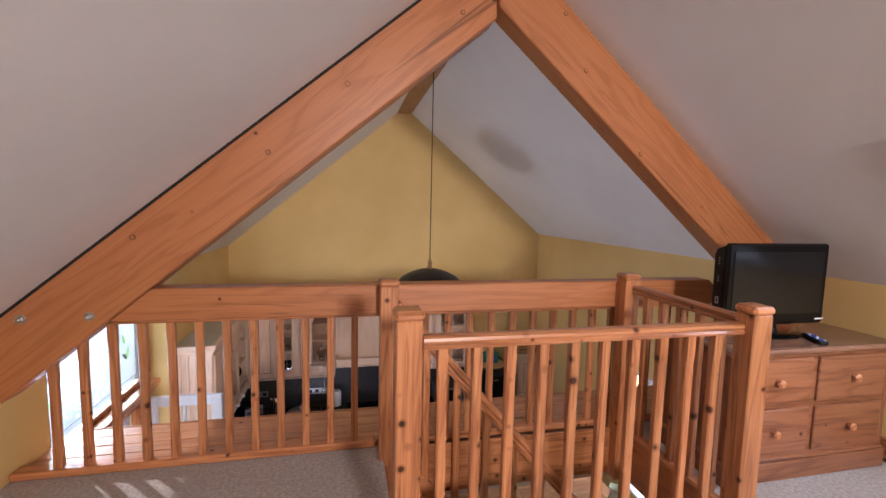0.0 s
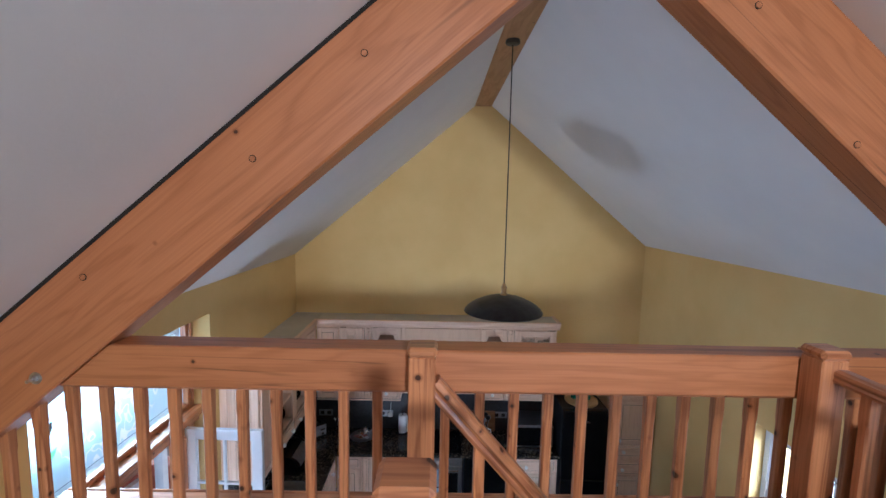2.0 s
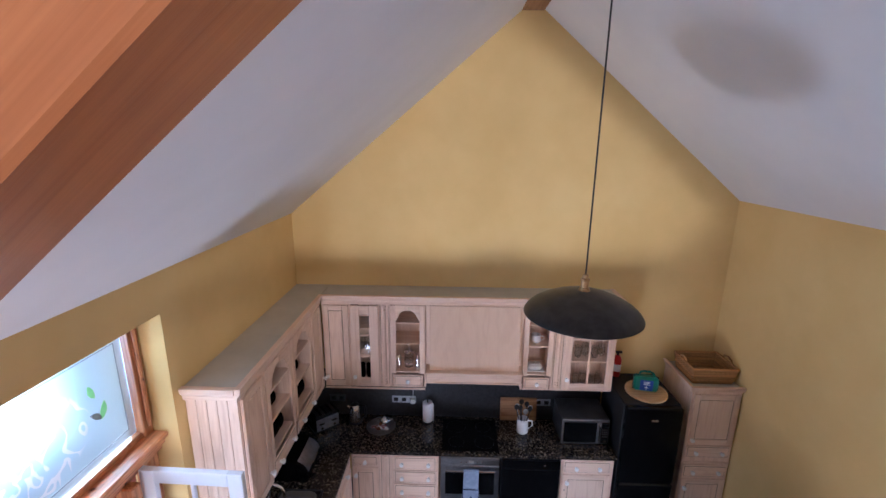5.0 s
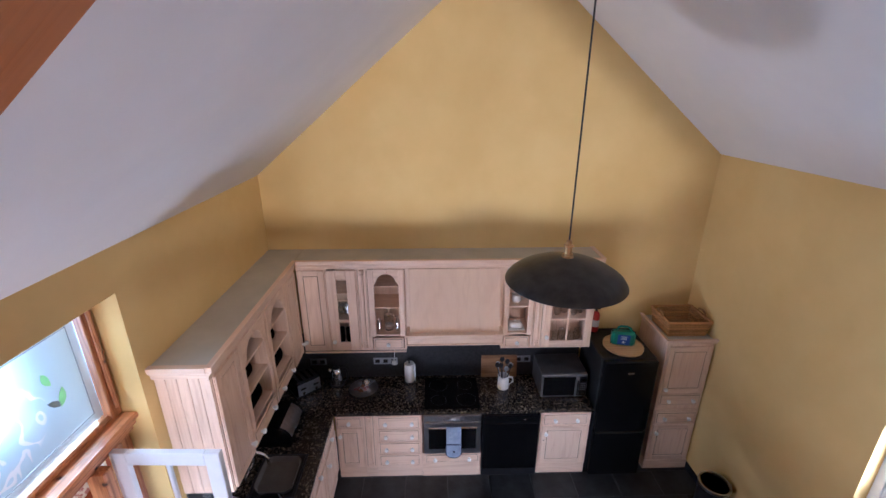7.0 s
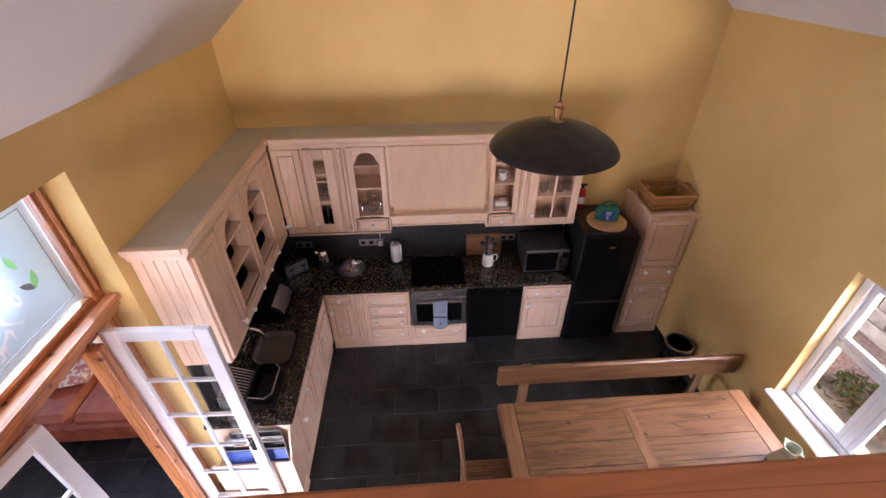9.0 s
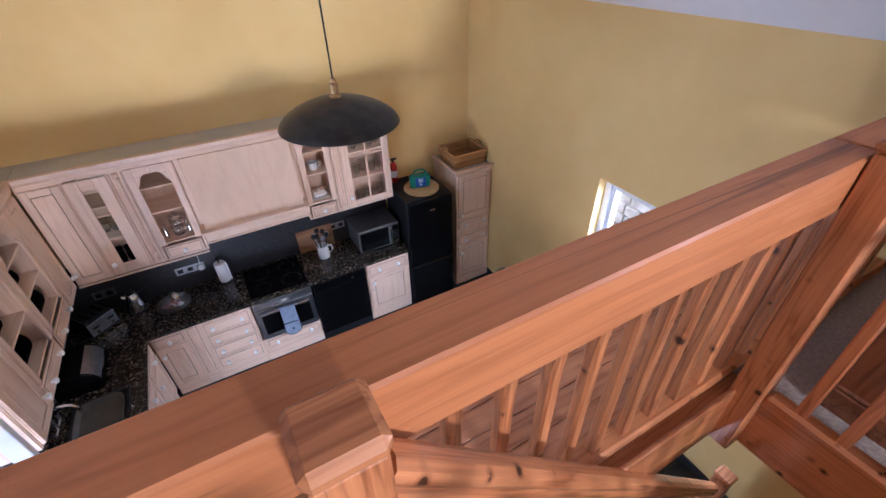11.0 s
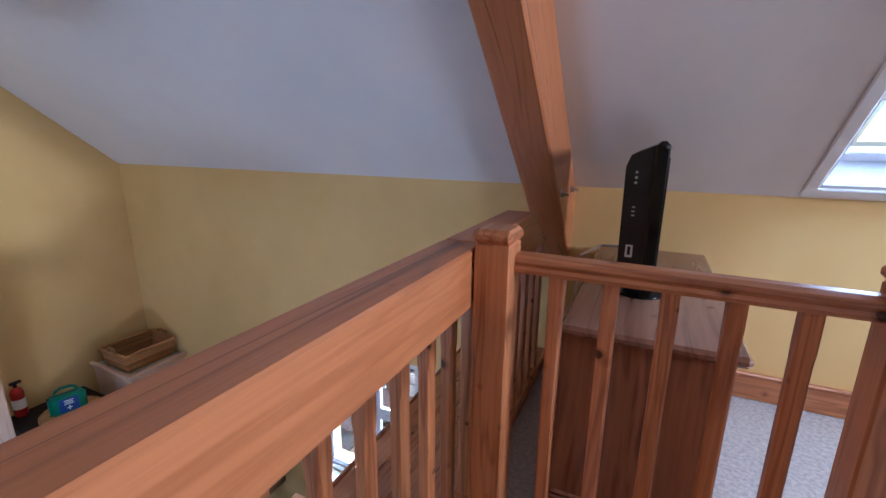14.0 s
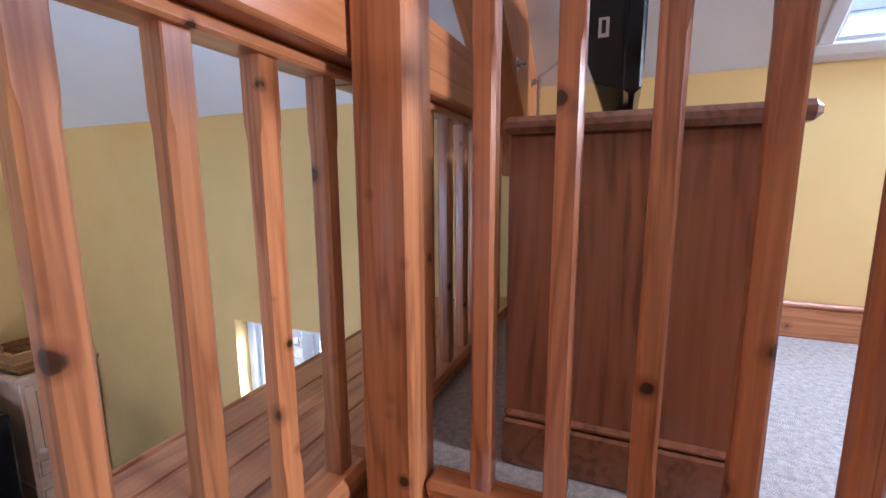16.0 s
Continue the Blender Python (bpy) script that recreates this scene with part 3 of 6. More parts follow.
def well_rail(name, a, b, n, label, z=0.85):
    """A moulded rail with balusters between two posts, along x or y."""
    t = thing(name, ((a[0] + b[0]) / 2, (a[1] + b[1]) / 2, 0), label, "railing")
    ax = 0 if abs(a[0] - b[0]) > abs(a[1] - b[1]) else 1
    c, s, e = a[1 - ax], a[ax], b[ax]
    shape = [(-0.029, z), (0.029, z), (0.032, z + 0.010), (0.026, z + 0.018), (0.031, z + 0.028), (0.029, z + 0.039), (0.014, z + 0.046), (-0.014, z + 0.046), (-0.029, z + 0.039), (-0.031, z + 0.028), (-0.026, z + 0.018), (-0.032, z + 0.010)]
    bm = prism(B(), [(c + p, q) for p, q in shape], ax, s, e)
    part("handrail", bm, pine_x if ax == 0 else pine_y, t)
    bm = box(B(), *((s, e, c - 0.032, c + 0.032) if ax == 0 else (c - 0.032, c + 0.032, s, e)), 0.018, 0.055, 0.012)
    part("base_rail", bm, pine_x if ax == 0 else pine_y, t)
    me = baluster_mesh(0.05, z + 0.002)
    for q in (along(0.1975, 1.4825, n) if ax == 0 else along(1.504, 2.12, n)):
        baluster(me, *((q, c) if ax == 0 else (c, q)), t)


well_rail("stairwell_railing", (0.19, 1.440), (1.526, 1.440), 10, "pine stairwell railing with a moulded handrail")
well_rail("stairwell_railing", (1.578, 1.462), (1.578, 2.16), 5, "short pine railing beside the chest of drawers", 0.87)

# ---- stairs down from the loft ----
stairs = thing("staircase", (SX0, 1.87, ZF), "steep pine stair with a moulded handrail", "staircase")
N, GO = 12, 0.176
RS = -ZF / N
for k in range(N - 1):
    z = -RS * (k + 1)
    x = SX0 + GO * k
    part("tread", box(B(), x, x + GO + 0.03, SY0 + 0.045, SY1 - 0.065, z - 0.03, z, 0.008), pine_y, stairs)
    part("riser", box(B(), x - 0.001, x + 0.016, SY0 + 0.046, SY1 - 0.066, z + 0.001, z + RS - 0.031), pine_y, stairs)
for y in (SY0 + 0.005, SY1 - 0.06):
    bm = prism(B(), [(SX0 - 0.02, -0.02), (SX0 + 0.12, -0.02), (SX0 + GO * N, ZF + 0.14), (SX0 + GO * N, ZF), (SX0 + GO * N - 0.2, ZF), (SX0 - 0.02, -0.30)], 1, y, y + 0.035)
    part("string", bm, pine_x, stairs)
slope_a = math.atan2(RS, GO)
L = GO * 11 / math.cos(slope_a)
shape = [(-0.03, 0), (0.03, 0), (0.034, 0.014), (0.026, 0.026), (0.033, 0.04), (0.028, 0.058), (0.012, 0.066), (-0.012, 0.066), (-0.028, 0.058), (-0.033, 0.04), (-0.026, 0.026), (-0.034, 0.014)]
m = Matrix.Translation(Vector((0.175, 2.215, 0.78)) - ORIGIN[stairs]) @ Matrix.Rotation(slope_a, 4, "Y")
part("handrail", prism(B(), shape, 0, -0.03, L), pine_x, stairs, "moulded pine stair handrail", m=m)
for k in range(1, 11):
    x = 0.175 + GO * k
    z = 0.78 - math.tan(slope_a) * (x - 0.175)
    part("spindle", box(B(), x - 0.019, x + 0.019, 2.197, 2.233, z - 0.84, z + 0.02, 0.004), pine_z, stairs)
newel(SX0 + GO * N + 0.02, 2.215, ZF, ZF + 1.02, NEWEL)

# ---- gallery ledge boards ----
ledge = thing("gallery_ledge", (0.6, 2.6, -0.02), "knotty pine boards of the ledge beyond the gallery rail", "ledge", kind="structure")
for k in range(4):
    y0 = 2.373 + k * 0.098
    part("plank", box(B(), XL, XR, y0, y0 + 0.0955, -0.021, 0.004, 0.003), ledge_x, ledge)
part("nosing", box(B(), XL, XR, 2.766, 2.785, -0.26, 0.006, 0.006), ledge_x, ledge)

# ---- kitchen: fitted cabinets ----
WT = -1.53                                   # worktop
KY = 5.60                                    # face of the base cabinets on the gable wall
KX = -0.995                                  # face of the base cabinets on the side wall
RUN = "limed oak kitchen cabinets"


def knob(parent, x, y, z, axis=1, way=-1, r=0.021, mat=None):
    """A small turned knob standing out from a face."""
    c = (x, z) if axis == 1 else (y, z)
    f = y if axis == 1 else x
    prof = [(r * 0.55, f - way * 0.004), (r * 0.5, f + way * 0.012), (r, f + way * 0.020), (r * 0.95, f + way * 0.033), (r * 0.4, f + way * 0.040)]
    return part("knob", lathe(B(), *c, prof, 12, axis), mat or knob_mat, parent, "turned ivory knob", True)


def face(bm, axis, f, a0, a1, z0, z1, d0, d1, c=0.003):
    """A slab parallel to a wall: from d0 to d1 in front of the plane f (towards the room)."""
    if axis == 1:
        return box(bm, a0, a1, f - d1, f - d0, z0, z1, c)
    return box(bm, f + d0, f + d1, a0, a1, z0, z1, c)


def panel_door(parent, axis, f, a0, a1, z0, z1, name="door", stile=0.055):
    """A framed door with a raised field and a dark line round it."""
    bm = face(B(), axis, f, a0, a1, z0, z1, 0.0, 0.012)
    d = part(name, bm, limed_z if z1 - z0 > a1 - a0 else (limed_x if axis == 1 else limed_y), parent)
    for lo, hi, u, v in ((a0, a0 + stile, z0, z1), (a1 - stile, a1, z0, z1)):
        part("stile", face(B(), axis, f, lo, hi, u, v, 0.0125, 0.021), limed_z, d)
    for u, v in ((z0, z0 + stile), (z1 - stile, z1)):
        part("rail", face(B(), axis, f, a0 + stile + 0.001, a1 - stile - 0.001, u, v, 0.0125, 0.021), limed_x if axis == 1 else limed_y, d)
    part("glaze_line", face(B(), axis, f, a0 + stile, a1 - stile, z0 + stile, z1 - stile, 0.0121, 0.0128, 0.0), line_brown, d, "dark line round the door panel")
    if a1 - a0 > 2 * stile + 0.05:
        part("panel", face(B(), axis, f, a0 + stile + 0.007, a1 - stile - 0.007, z0 + stile + 0.007, z1 - stile - 0.007, 0.0122, 0.0175, 0.005), limed_z, d)
    return d


def drawer(parent, axis, f, a0, a1, z0, z1, knobs):
    d = part("drawer", face(B(), axis, f, a0, a1, z0, z1, 0.0, 0.014, 0.004), limed_x if axis == 1 else limed_y, parent)
    part("glaze_line", face(B(), axis, f, a0 + 0.016, a1 - 0.016, z0 + 0.014, z1 - 0.014, 0.0141, 0.0147, 0), line_brown, d)
    part("panel", face(B(), axis, f, a0 + 0.02, a1 - 0.02, z0 + 0.018, z1 - 0.018, 0.0143, 0.019, 0.003), limed_x if axis == 1 else limed_y, d)
    for q in knobs:
        x, y = (q, f - 0.019) if axis == 1 else (f + 0.019, q)
        knob(d, x, y, (z0 + z1) / 2, axis, -1 if axis == 1 else 1)
    return d


def pilaster(parent, axis, f, a, z0, z1):
    """A fluted half column with a turned foot and head."""
    c = (a, f - 0.006) if axis == 1 else (f + 0.006, a)
    prof = [(0.022, z0), (0.022, z0 + 0.03), (0.012, z0 + 0.04), (0.022, z0 + 0.055), (0.013, z0 + 0.065), (0.021, z0 + 0.085), (0.015, z0 + 0.10), (0.016, z1 - 0.06), (0.022, z1 - 0.05), (0.014, z1 - 0.035), (0.022, z1 - 0.025), (0.022, z1)]
    p = part("pilaster", lathe(B(), *c, prof, 14), limed_z, parent, "fluted half column", True)
    for s in (-0.04, 0.04):
        part("glaze_line", face(B(), axis, f, a + s - 0.002, a + s + 0.002, z0, z1, -0.001, 0.0015, 0), line_brown, p)


def base_unit(axis, a0, a1, label, z1=WT - 0.037):
    f = KY if axis == 1 else KX
    wall = YG if axis == 1 else XL
    at = ((a0 + a1) / 2, (f + wall) / 2, ZF) if axis == 1 else ((f + wall) / 2, (a0 + a1) / 2, ZF)
    t = thing("base_cabinet", at, label, "cabinet", RUN)
    depth = abs(wall - f) - 0.01
    part("carcass", face(B(), axis, f, a0 + 0.001, a1 - 0.001, ZF + 0.14, z1, -depth, 0.0, 0.002), limed_z, t)
    part("plinth", face(B(), axis, f, a0 + 0.001, a1 - 0.001, ZF, ZF + 0.139, -depth, -0.008, 0.003), limed_x if axis == 1 else limed_y, t)
    return t, f


Z0, Z1 = ZF + 0.165, WT - 0.05
u, f = base_unit(1, -0.975, -0.69, "limed oak base cabinet with a drawer over a door")
drawer(u, 1, f, -0.965, -0.70, Z1 - 0.125, Z1, (-0.83,))
d = panel_door(u, 1, f, -0.965, -0.70, Z0, Z1 - 0.14)
knob(d, -0.925, f - 0.021, Z1 - 0.22)
u, f = base_unit(1, -0.69, -0.57, "limed oak filler cabinet with a turned half column")
pilaster(u, 1, f, -0.63, Z0, Z1)
u, f = base_unit(1, -0.57, -0.085, "limed oak base cabinet with four drawers")
for k in range(4):
    h = (Z1 - Z0 - 0.03) / 4
    drawer(u, 1, f, -0.545, -0.105, Z0 + k * (h + 0.01), Z0 + k * (h + 0.01) + h, (-0.46, -0.19))
u, f = base_unit(1, 1.145, 1.67, "limed oak base cabinet with a wide drawer over a door")
drawer(u, 1, f, 1.165, 1.64, Z1 - 0.145, Z1, (1.29, 1.52))
d = panel_door(u, 1, f, 1.165, 1.64, Z0, Z1 - 0.16)
knob(d, 1.205, f - 0.021, Z1 - 0.24)
part("keyhole", lathe(B(), 1.19, Z1 - 0.34, [(0.006, f - 0.0225), (0.006, f - 0.019)], 10, 1), black_plastic, d)
# side run, under the sink
for a0, a1 in ((4.24, 4.70), (4.70, 5.14), (5.14, 5.585)):
    u, f = base_unit(0, a0, a1, "limed oak base cabinet under the side worktop")
    drawer(u, 0, f, a0 + 0.015, a1 - 0.015, Z1 - 0.125, Z1, ((a0 + a1) / 2,))
    d = panel_door(u, 0, f, a0 + 0.015, a1 - 0.015, Z0, Z1 - 0.14)
    knob(d, f + 0.021, a0 + 0.055, Z1 - 0.22, 0, 1)
u, f = base_unit(0, 4.10, 4.24, "open limed oak end unit with magazines")

# oven and its drawer
oven = thing("oven", (0.23, 5.9, ZF + 0.32), "stainless steel built-in oven with a towel on its handle", "oven")
part("body", box(B(), -0.068, 0.526, KY - 0.004, YG - 0.02, ZF + 0.33, WT - 0.04, 0.003), steel, oven)
part("control_panel", box(B(), -0.066, 0.524, KY - 0.022, KY - 0.005, WT - 0.125, WT - 0.042, 0.004), steel, oven)
for q in (0.14, 0.19, 0.30, 0.35):
    part("knob", lathe(B(), q, WT - 0.085, [(0.008, KY - 0.021), (0.008, KY - 0.034), (0.005, KY - 0.036)], 12, 1), chrome, oven)
part("display", box(B(), 0.215, 0.265, KY - 0.0245, KY - 0.0225, WT - 0.10, WT - 0.07), ceramic, oven)
od = part("door", box(B(), -0.066, 0.524, KY - 0.026, KY - 0.005, ZF + 0.335, WT - 0.13, 0.005), steel, oven)
part("window", box(B(), -0.02, 0.478, KY - 0.0295, KY - 0.0265, ZF + 0.40, WT - 0.21, 0.001), black_gloss, od, "dark oven glass")
bm = tube(B(), [(-0.02, KY - 0.062, WT - 0.165), (0.478, KY - 0.062, WT - 0.165)], 0.009, 10)
for q in (0.0, 0.458):
    tube(bm, [(q, KY - 0.024, WT - 0.165), (q, KY - 0.062, WT - 0.165)], 0.006, 8)
part("handle", bm, chrome, od, "steel bar handle", True)
ow = thing("oven_cabinet", (0.23, 5.9, ZF), "limed oak drawer and plinth below the oven", "cabinet", RUN)
part("carcass", box(B(), -0.083, 0.54, KY, YG - 0.01, ZF + 0.001, ZF + 0.322, 0.003), limed_x, ow)
drawer(ow, 1, KY, -0.06, 0.518, ZF + 0.20, ZF + 0.318, (0.05, 0.41))
towel = thing("oven_towel", (0.24, KY - 0.07, WT - 0.52), "grey-blue double oven glove over the handle", "towel")
bm = prism(B(), [(KY - 0.078, WT - 0.14), (KY - 0.068, WT - 0.150), (KY - 0.05, WT - 0.148), (KY - 0.046, WT - 0.16), (KY - 0.046, WT - 0.38), (KY - 0.051, WT - 0.38), (KY - 0.052, WT - 0.165), (KY - 0.071, WT - 0.166), (KY - 0.075, WT - 0.36), (KY - 0.083, WT - 0.36)], 0, 0.165, 0.315)
part("cloth", bm, towel_blue, towel)
bm = prism(B(), [(0.16, WT - 0.355), (0.32, WT - 0.355)] + [(0.24 + 0.08 * math.cos(a), WT - 0.46 + 0.07 * math.sin(a)) for a in [-k * math.pi / 10 for k in range(11)]], 1, KY - 0.092, KY - 0.084)
part("mitten", bm, towel_blue, towel)
pts = [(0.16, KY - 0.088, WT - 0.36), (0.16, KY - 0.088, WT - 0.46)] + [(0.24 - 0.08 * math.cos(k * math.pi / 10), KY - 0.088, WT - 0.46 - 0.07 * math.sin(k * math.pi / 10)) for k in range(11)] + [(0.32, KY - 0.088, WT - 0.36), (0.16, KY - 0.088, WT - 0.355)]
part("trim", tube(B(), pts, 0.006, 6), navy, towel, "navy bound edge")
part("badge", box(B(), 0.232, 0.252, KY - 0.0945, KY - 0.0925, WT - 0.46, WT - 0.435), navy, towel)

dw = thing("dishwasher", (0.84, 5.9, ZF), "glossy black dishwasher under the worktop", "dishwasher")
part("body", box(B(), 0.545, 1.14, KY + 0.0, YG - 0.02, ZF + 0.002, WT - 0.042, 0.004), black_plastic, dw)
part("door", box(B(), 0.55, 1.135, KY - 0.02, KY - 0.002, ZF + 0.10, WT - 0.16, 0.006), black_gloss, dw)
part("control_panel", box(B(), 0.55, 1.135, KY - 0.026, KY - 0.002, WT - 0.155, WT - 0.045, 0.006), black_gloss, dw)
part("knob", lathe(B(), 0.975, WT - 0.10, [(0.011, KY - 0.025), (0.011, KY - 0.034), (0.006, KY - 0.036)], 14, 1), chrome, dw)
part("plinth", box(B(), 0.55, 1.135, KY + 0.01 - 0.012, KY + 0.02, ZF + 0.001, ZF + 0.095), black_plastic, dw)

# worktops, hob and upstand
wk = thing("worktop", (-0.6, 5.9, WT - 0.035), "polished speckled brown and black granite worktop", "worktop")
part("back_slab", box(B(), -0.973, 1.69, 5.58, YG, WT - 0.036, WT, 0.007), granite, wk)
bm = B()
box(bm, XL, -0.975, 5.085, YG, WT - 0.036, WT, 0.007)
part("side_slab", bm, granite, wk)
part("sink_front", box(B(), -1.095, -0.975, 4.10, 5.084, WT - 0.036, WT, 0.007), granite, wk)
part("sink_back", box(B(), XL, -1.48, 4.10, 5.084, WT - 0.036, WT, 0.007), granite, wk)
part("end_slab", box(B(), -1.479, -1.096, 4.10, 4.64, WT - 0.036, WT, 0.007), granite, wk)
up = thing("splashback", (0, YG - 0.01, WT), "dark stone splashback behind the worktop", "splashback")
part("back_panel", box(B(), XL + 0.016, 1.69, YG - 0.016, YG - 0.001, WT + 0.001, -0.96, 0.002), dark_panel, up)
part("side_panel", box(B(), XL + 0.001, XL + 0.015, 4.24, YG - 0.001, WT + 0.001, -0.96, 0.002), dark_panel, up)
hob = thing("hob", (0.23, 5.88, WT), "black glass ceramic hob set on the worktop", "hob")
part("glass", box(B(), -0.06, 0.52, 5.625, 6.13, WT + 0.0005, WT + 0.007, 0.002), black_gloss, hob)
for x, y, r in ((0.09, 5.76, 0.08), (0.38, 5.76, 0.10), (0.09, 6.0, 0.10), (0.38, 6.0, 0.08)):
    bm = B()
    ring = [(x + r * math.cos(a), y + r * math.sin(a), WT + 0.0074) for a in [2 * math.pi * k / 32 for k in range(33)]]
    part("zone_ring", tube(bm, ring, 0.0012, 4), black_plastic, hob)

# sink, taps and drainer
sink = thing("sink", (-1.29, 4.86, WT - 0.2), "black composite sink with a chrome tap", "sink")
bm = B()
for a in ((-1.48, -1.46, 4.64, 5.084), (-1.116, -1.096, 4.64, 5.084), (-1.46, -1.116, 4.64, 4.66), (-1.46, -1.116, 5.064, 5.084)):
    box(bm, *a, WT - 0.19, WT + 0.004, 0.004)
part("basin_wall", bm, black_plastic, sink)
part("basin_floor", box(B(), -1.46, -1.116, 4.66, 5.064, WT - 0.036, WT - 0.031), black_plastic, sink)
part("waste", lathe(B(), -1.29, 4.86, [(0.04, WT - 0.031), (0.04, WT - 0.029), (0.03, WT - 0.028)], 20), chrome, sink)
part("bowl", tub(B(), -1.455, -1.125, 4.68, 5.05, WT - 0.029, WT + 0.016, 0.085), mottled("smoked_bowl", (0.085, 0.075, 0.062), (0.12, 0.105, 0.09), 6, 0.3), sink, "dark grey washing-up bowl", True)
pts = [(-1.53, 4.86, WT), (-1.53, 4.86, WT + 0.16)] + [(-1.53 + 0.09 - 0.09 * math.cos(a), 4.86, WT + 0.16 + 0.09 * math.sin(a)) for a in [math.pi * k / 8 for k in range(1, 9)]] + [(-1.35, 4.86, WT + 0.11)]
part("tap", tube(B(), pts, 0.013, 10), chrome, sink, "curved chrome swan-neck tap", True)
bm = tube(B(), [(-1.53, 4.78, WT + 0.05), (-1.53, 4.94, WT + 0.05)], 0.012, 10)
for y in (4.77, 4.95):
    tube(bm, [(-1.53, y, WT + 0.03), (-1.53, y, WT + 0.09)], 0.015, 10)
part("tap_handle", bm, chrome, sink, smooth=True)
rack = thing("dish_rack", (-1.34, 4.4, WT), "black plastic dish drainer with a dark tray", "dish rack")
part("tray", box(B(), -1.53, -1.12, 4.22, 4.58, WT + 0.001, WT + 0.02, 0.006), black_plastic, rack)
for k in range(12):
    y = 4.255 + k * 0.027
    part("rib", tube(B(), [(-1.545, y, WT + 0.02), (-1.54, y, WT + 0.135), (-1.36, y - 0.012, WT + 0.075), (-1.355, y - 0.012, WT + 0.02)], 0.004, 6), steel, rack)
part("rib_backing", prism(B(), [(-1.535, WT + 0.022), (-1.535, WT + 0.118), (-1.37, WT + 0.062), (-1.37, WT + 0.022)], 1, 4.25, 4.56), black_plastic, rack)
dish = thing("roasting_dish", (-1.235, 4.42, WT), "black roasting dish with a thin steel rim beside the sink", "dish")
part("pan", tub(B(), -1.335, -1.135, 4.24, 4.60, WT + 0.0205, WT + 0.095, 0.05), black_gloss, dish, smooth=True)
part("rim", tube(B(), [(-1.325, 4.27, WT + 0.098), (-1.20, 4.25, WT + 0.098), (-1.15, 4.30, WT + 0.098), (-1.15, 4.55, WT + 0.098), (-1.19, 4.59, WT + 0.098)], 0.005, 7), steel, dish, "bright steel rim", True)

# ---- wall cabinets ----
CB, CT = -0.975, 0.0                          # bottom and top of the carcasses
FY, FX = 5.875, -1.295                        # faces on the gable wall and on the side wall


def wall_unit(axis, a0, a1, label, hollow=False):
    f = FY if axis == 1 else FX
    wall = YG if axis == 1 else XL
    at = ((a0 + a1) / 2, (f + wall) / 2, CB) if axis == 1 else ((f + wall) / 2, (a0 + a1) / 2, CB)
    t = thing("wall_cabinet", at, label, "cabinet", RUN)
    dep = abs(wall - f)
    if not hollow:
        part("carcass", face(B(), axis, f, a0 + 0.001, a1 - 0.001, CB, CT, -dep + 0.002, 0.0, 0.002), limed_z, t)
        return t, f
    for lo, hi in ((a0 + 0.001, a0 + 0.018), (a1 - 0.018, a1 - 0.001)):
        part("side_panel", face(B(), axis, f, lo, hi, CB, CT, -dep + 0.002, 0.0), limed_z, t)
    for z in (CB, CT - 0.018):
        part("end_panel", face(B(), axis, f, a0 + 0.019, a1 - 0.019, z, z + 0.018, -dep + 0.002, 0.0), limed_x, t)
    part("back_panel", face(B(), axis, f, a0 + 0.019, a1 - 0.019, CB + 0.019, CT - 0.019, -dep + 0.002, -dep + 0.01), limed_z, t)
    return t, f


def arch_front(t, axis, f, a0, a1, z0, z1, side):
    """Open fretted front: two stiles and an arched head with cusps."""
    for lo, hi in ((a0, a0 + side), (a1 - side, a1)):
        part("stile", face(B(), axis, f, lo, hi, z0, z1, 0.0, 0.02, 0.004), limed_z, t)
    x0, x1 = a0 + side, a1 - side
    w2, c = (x1 - x0) / 2, (x0 + x1) / 2
    r = w2 * 0.78
    zs = z1 - 0.05 - r * 0.9
    ys = x0 + w2 * 0.10
    curve = [(x0, zs - 0.03), (ys, zs - 0.02), (ys + 0.004, zs)]
    curve += [(c + r * math.cos(a), zs + 0.9 * r * math.sin(a)) for a in [math.pi - math.pi * k / 16 for k in range(17)]]
    curve += [(x1 - w2 * 0.10 - 0.004, zs), (x1 - w2 * 0.10, zs - 0.02), (x1, zs - 0.03)]
    bm = B()
    lo, hi = (f - 0.018, f - 0.002) if axis == 1 else (f + 0.002, f + 0.018)
    at = (lambda a, z, d: (a, d, z)) if axis == 1 else (lambda a, z, d: (d, a, z))
    rows = [[bm.verts.new(at(a, z, d)) for z, d in ((q, lo), (z1, lo), (z1, hi), (q, hi))] for a, q in curve]
    for p, q in zip(rows, rows[1:]):
        for i in range(4):
            bm.faces.new([p[i], p[(i + 1) % 4], q[(i + 1) % 4], q[i]])
    bm.faces.new(rows[0])
    bm.faces.new(rows[-1][::-1])
    part("arched_head", bm, limed_x if axis == 1 else limed_y, t, "fretted arched head")
    part("keystone", face(B(), axis, f, c - 0.012, c + 0.012, z1 - 0.052, z1 - 0.004, 0.018, 0.026, 0.004), limed_z, t)


def shelves(t, axis, f, a0, a1, heights):
    wall = YG if axis == 1 else XL
    dep = abs(wall - f)
    for z in heights:
        part("shelf", face(B(), axis, f, a0 + 0.02, a1 - 0.02, z - 0.016, z, -dep + 0.012, -0.004, 0.003), limed_x if axis == 1 else limed_y, t)


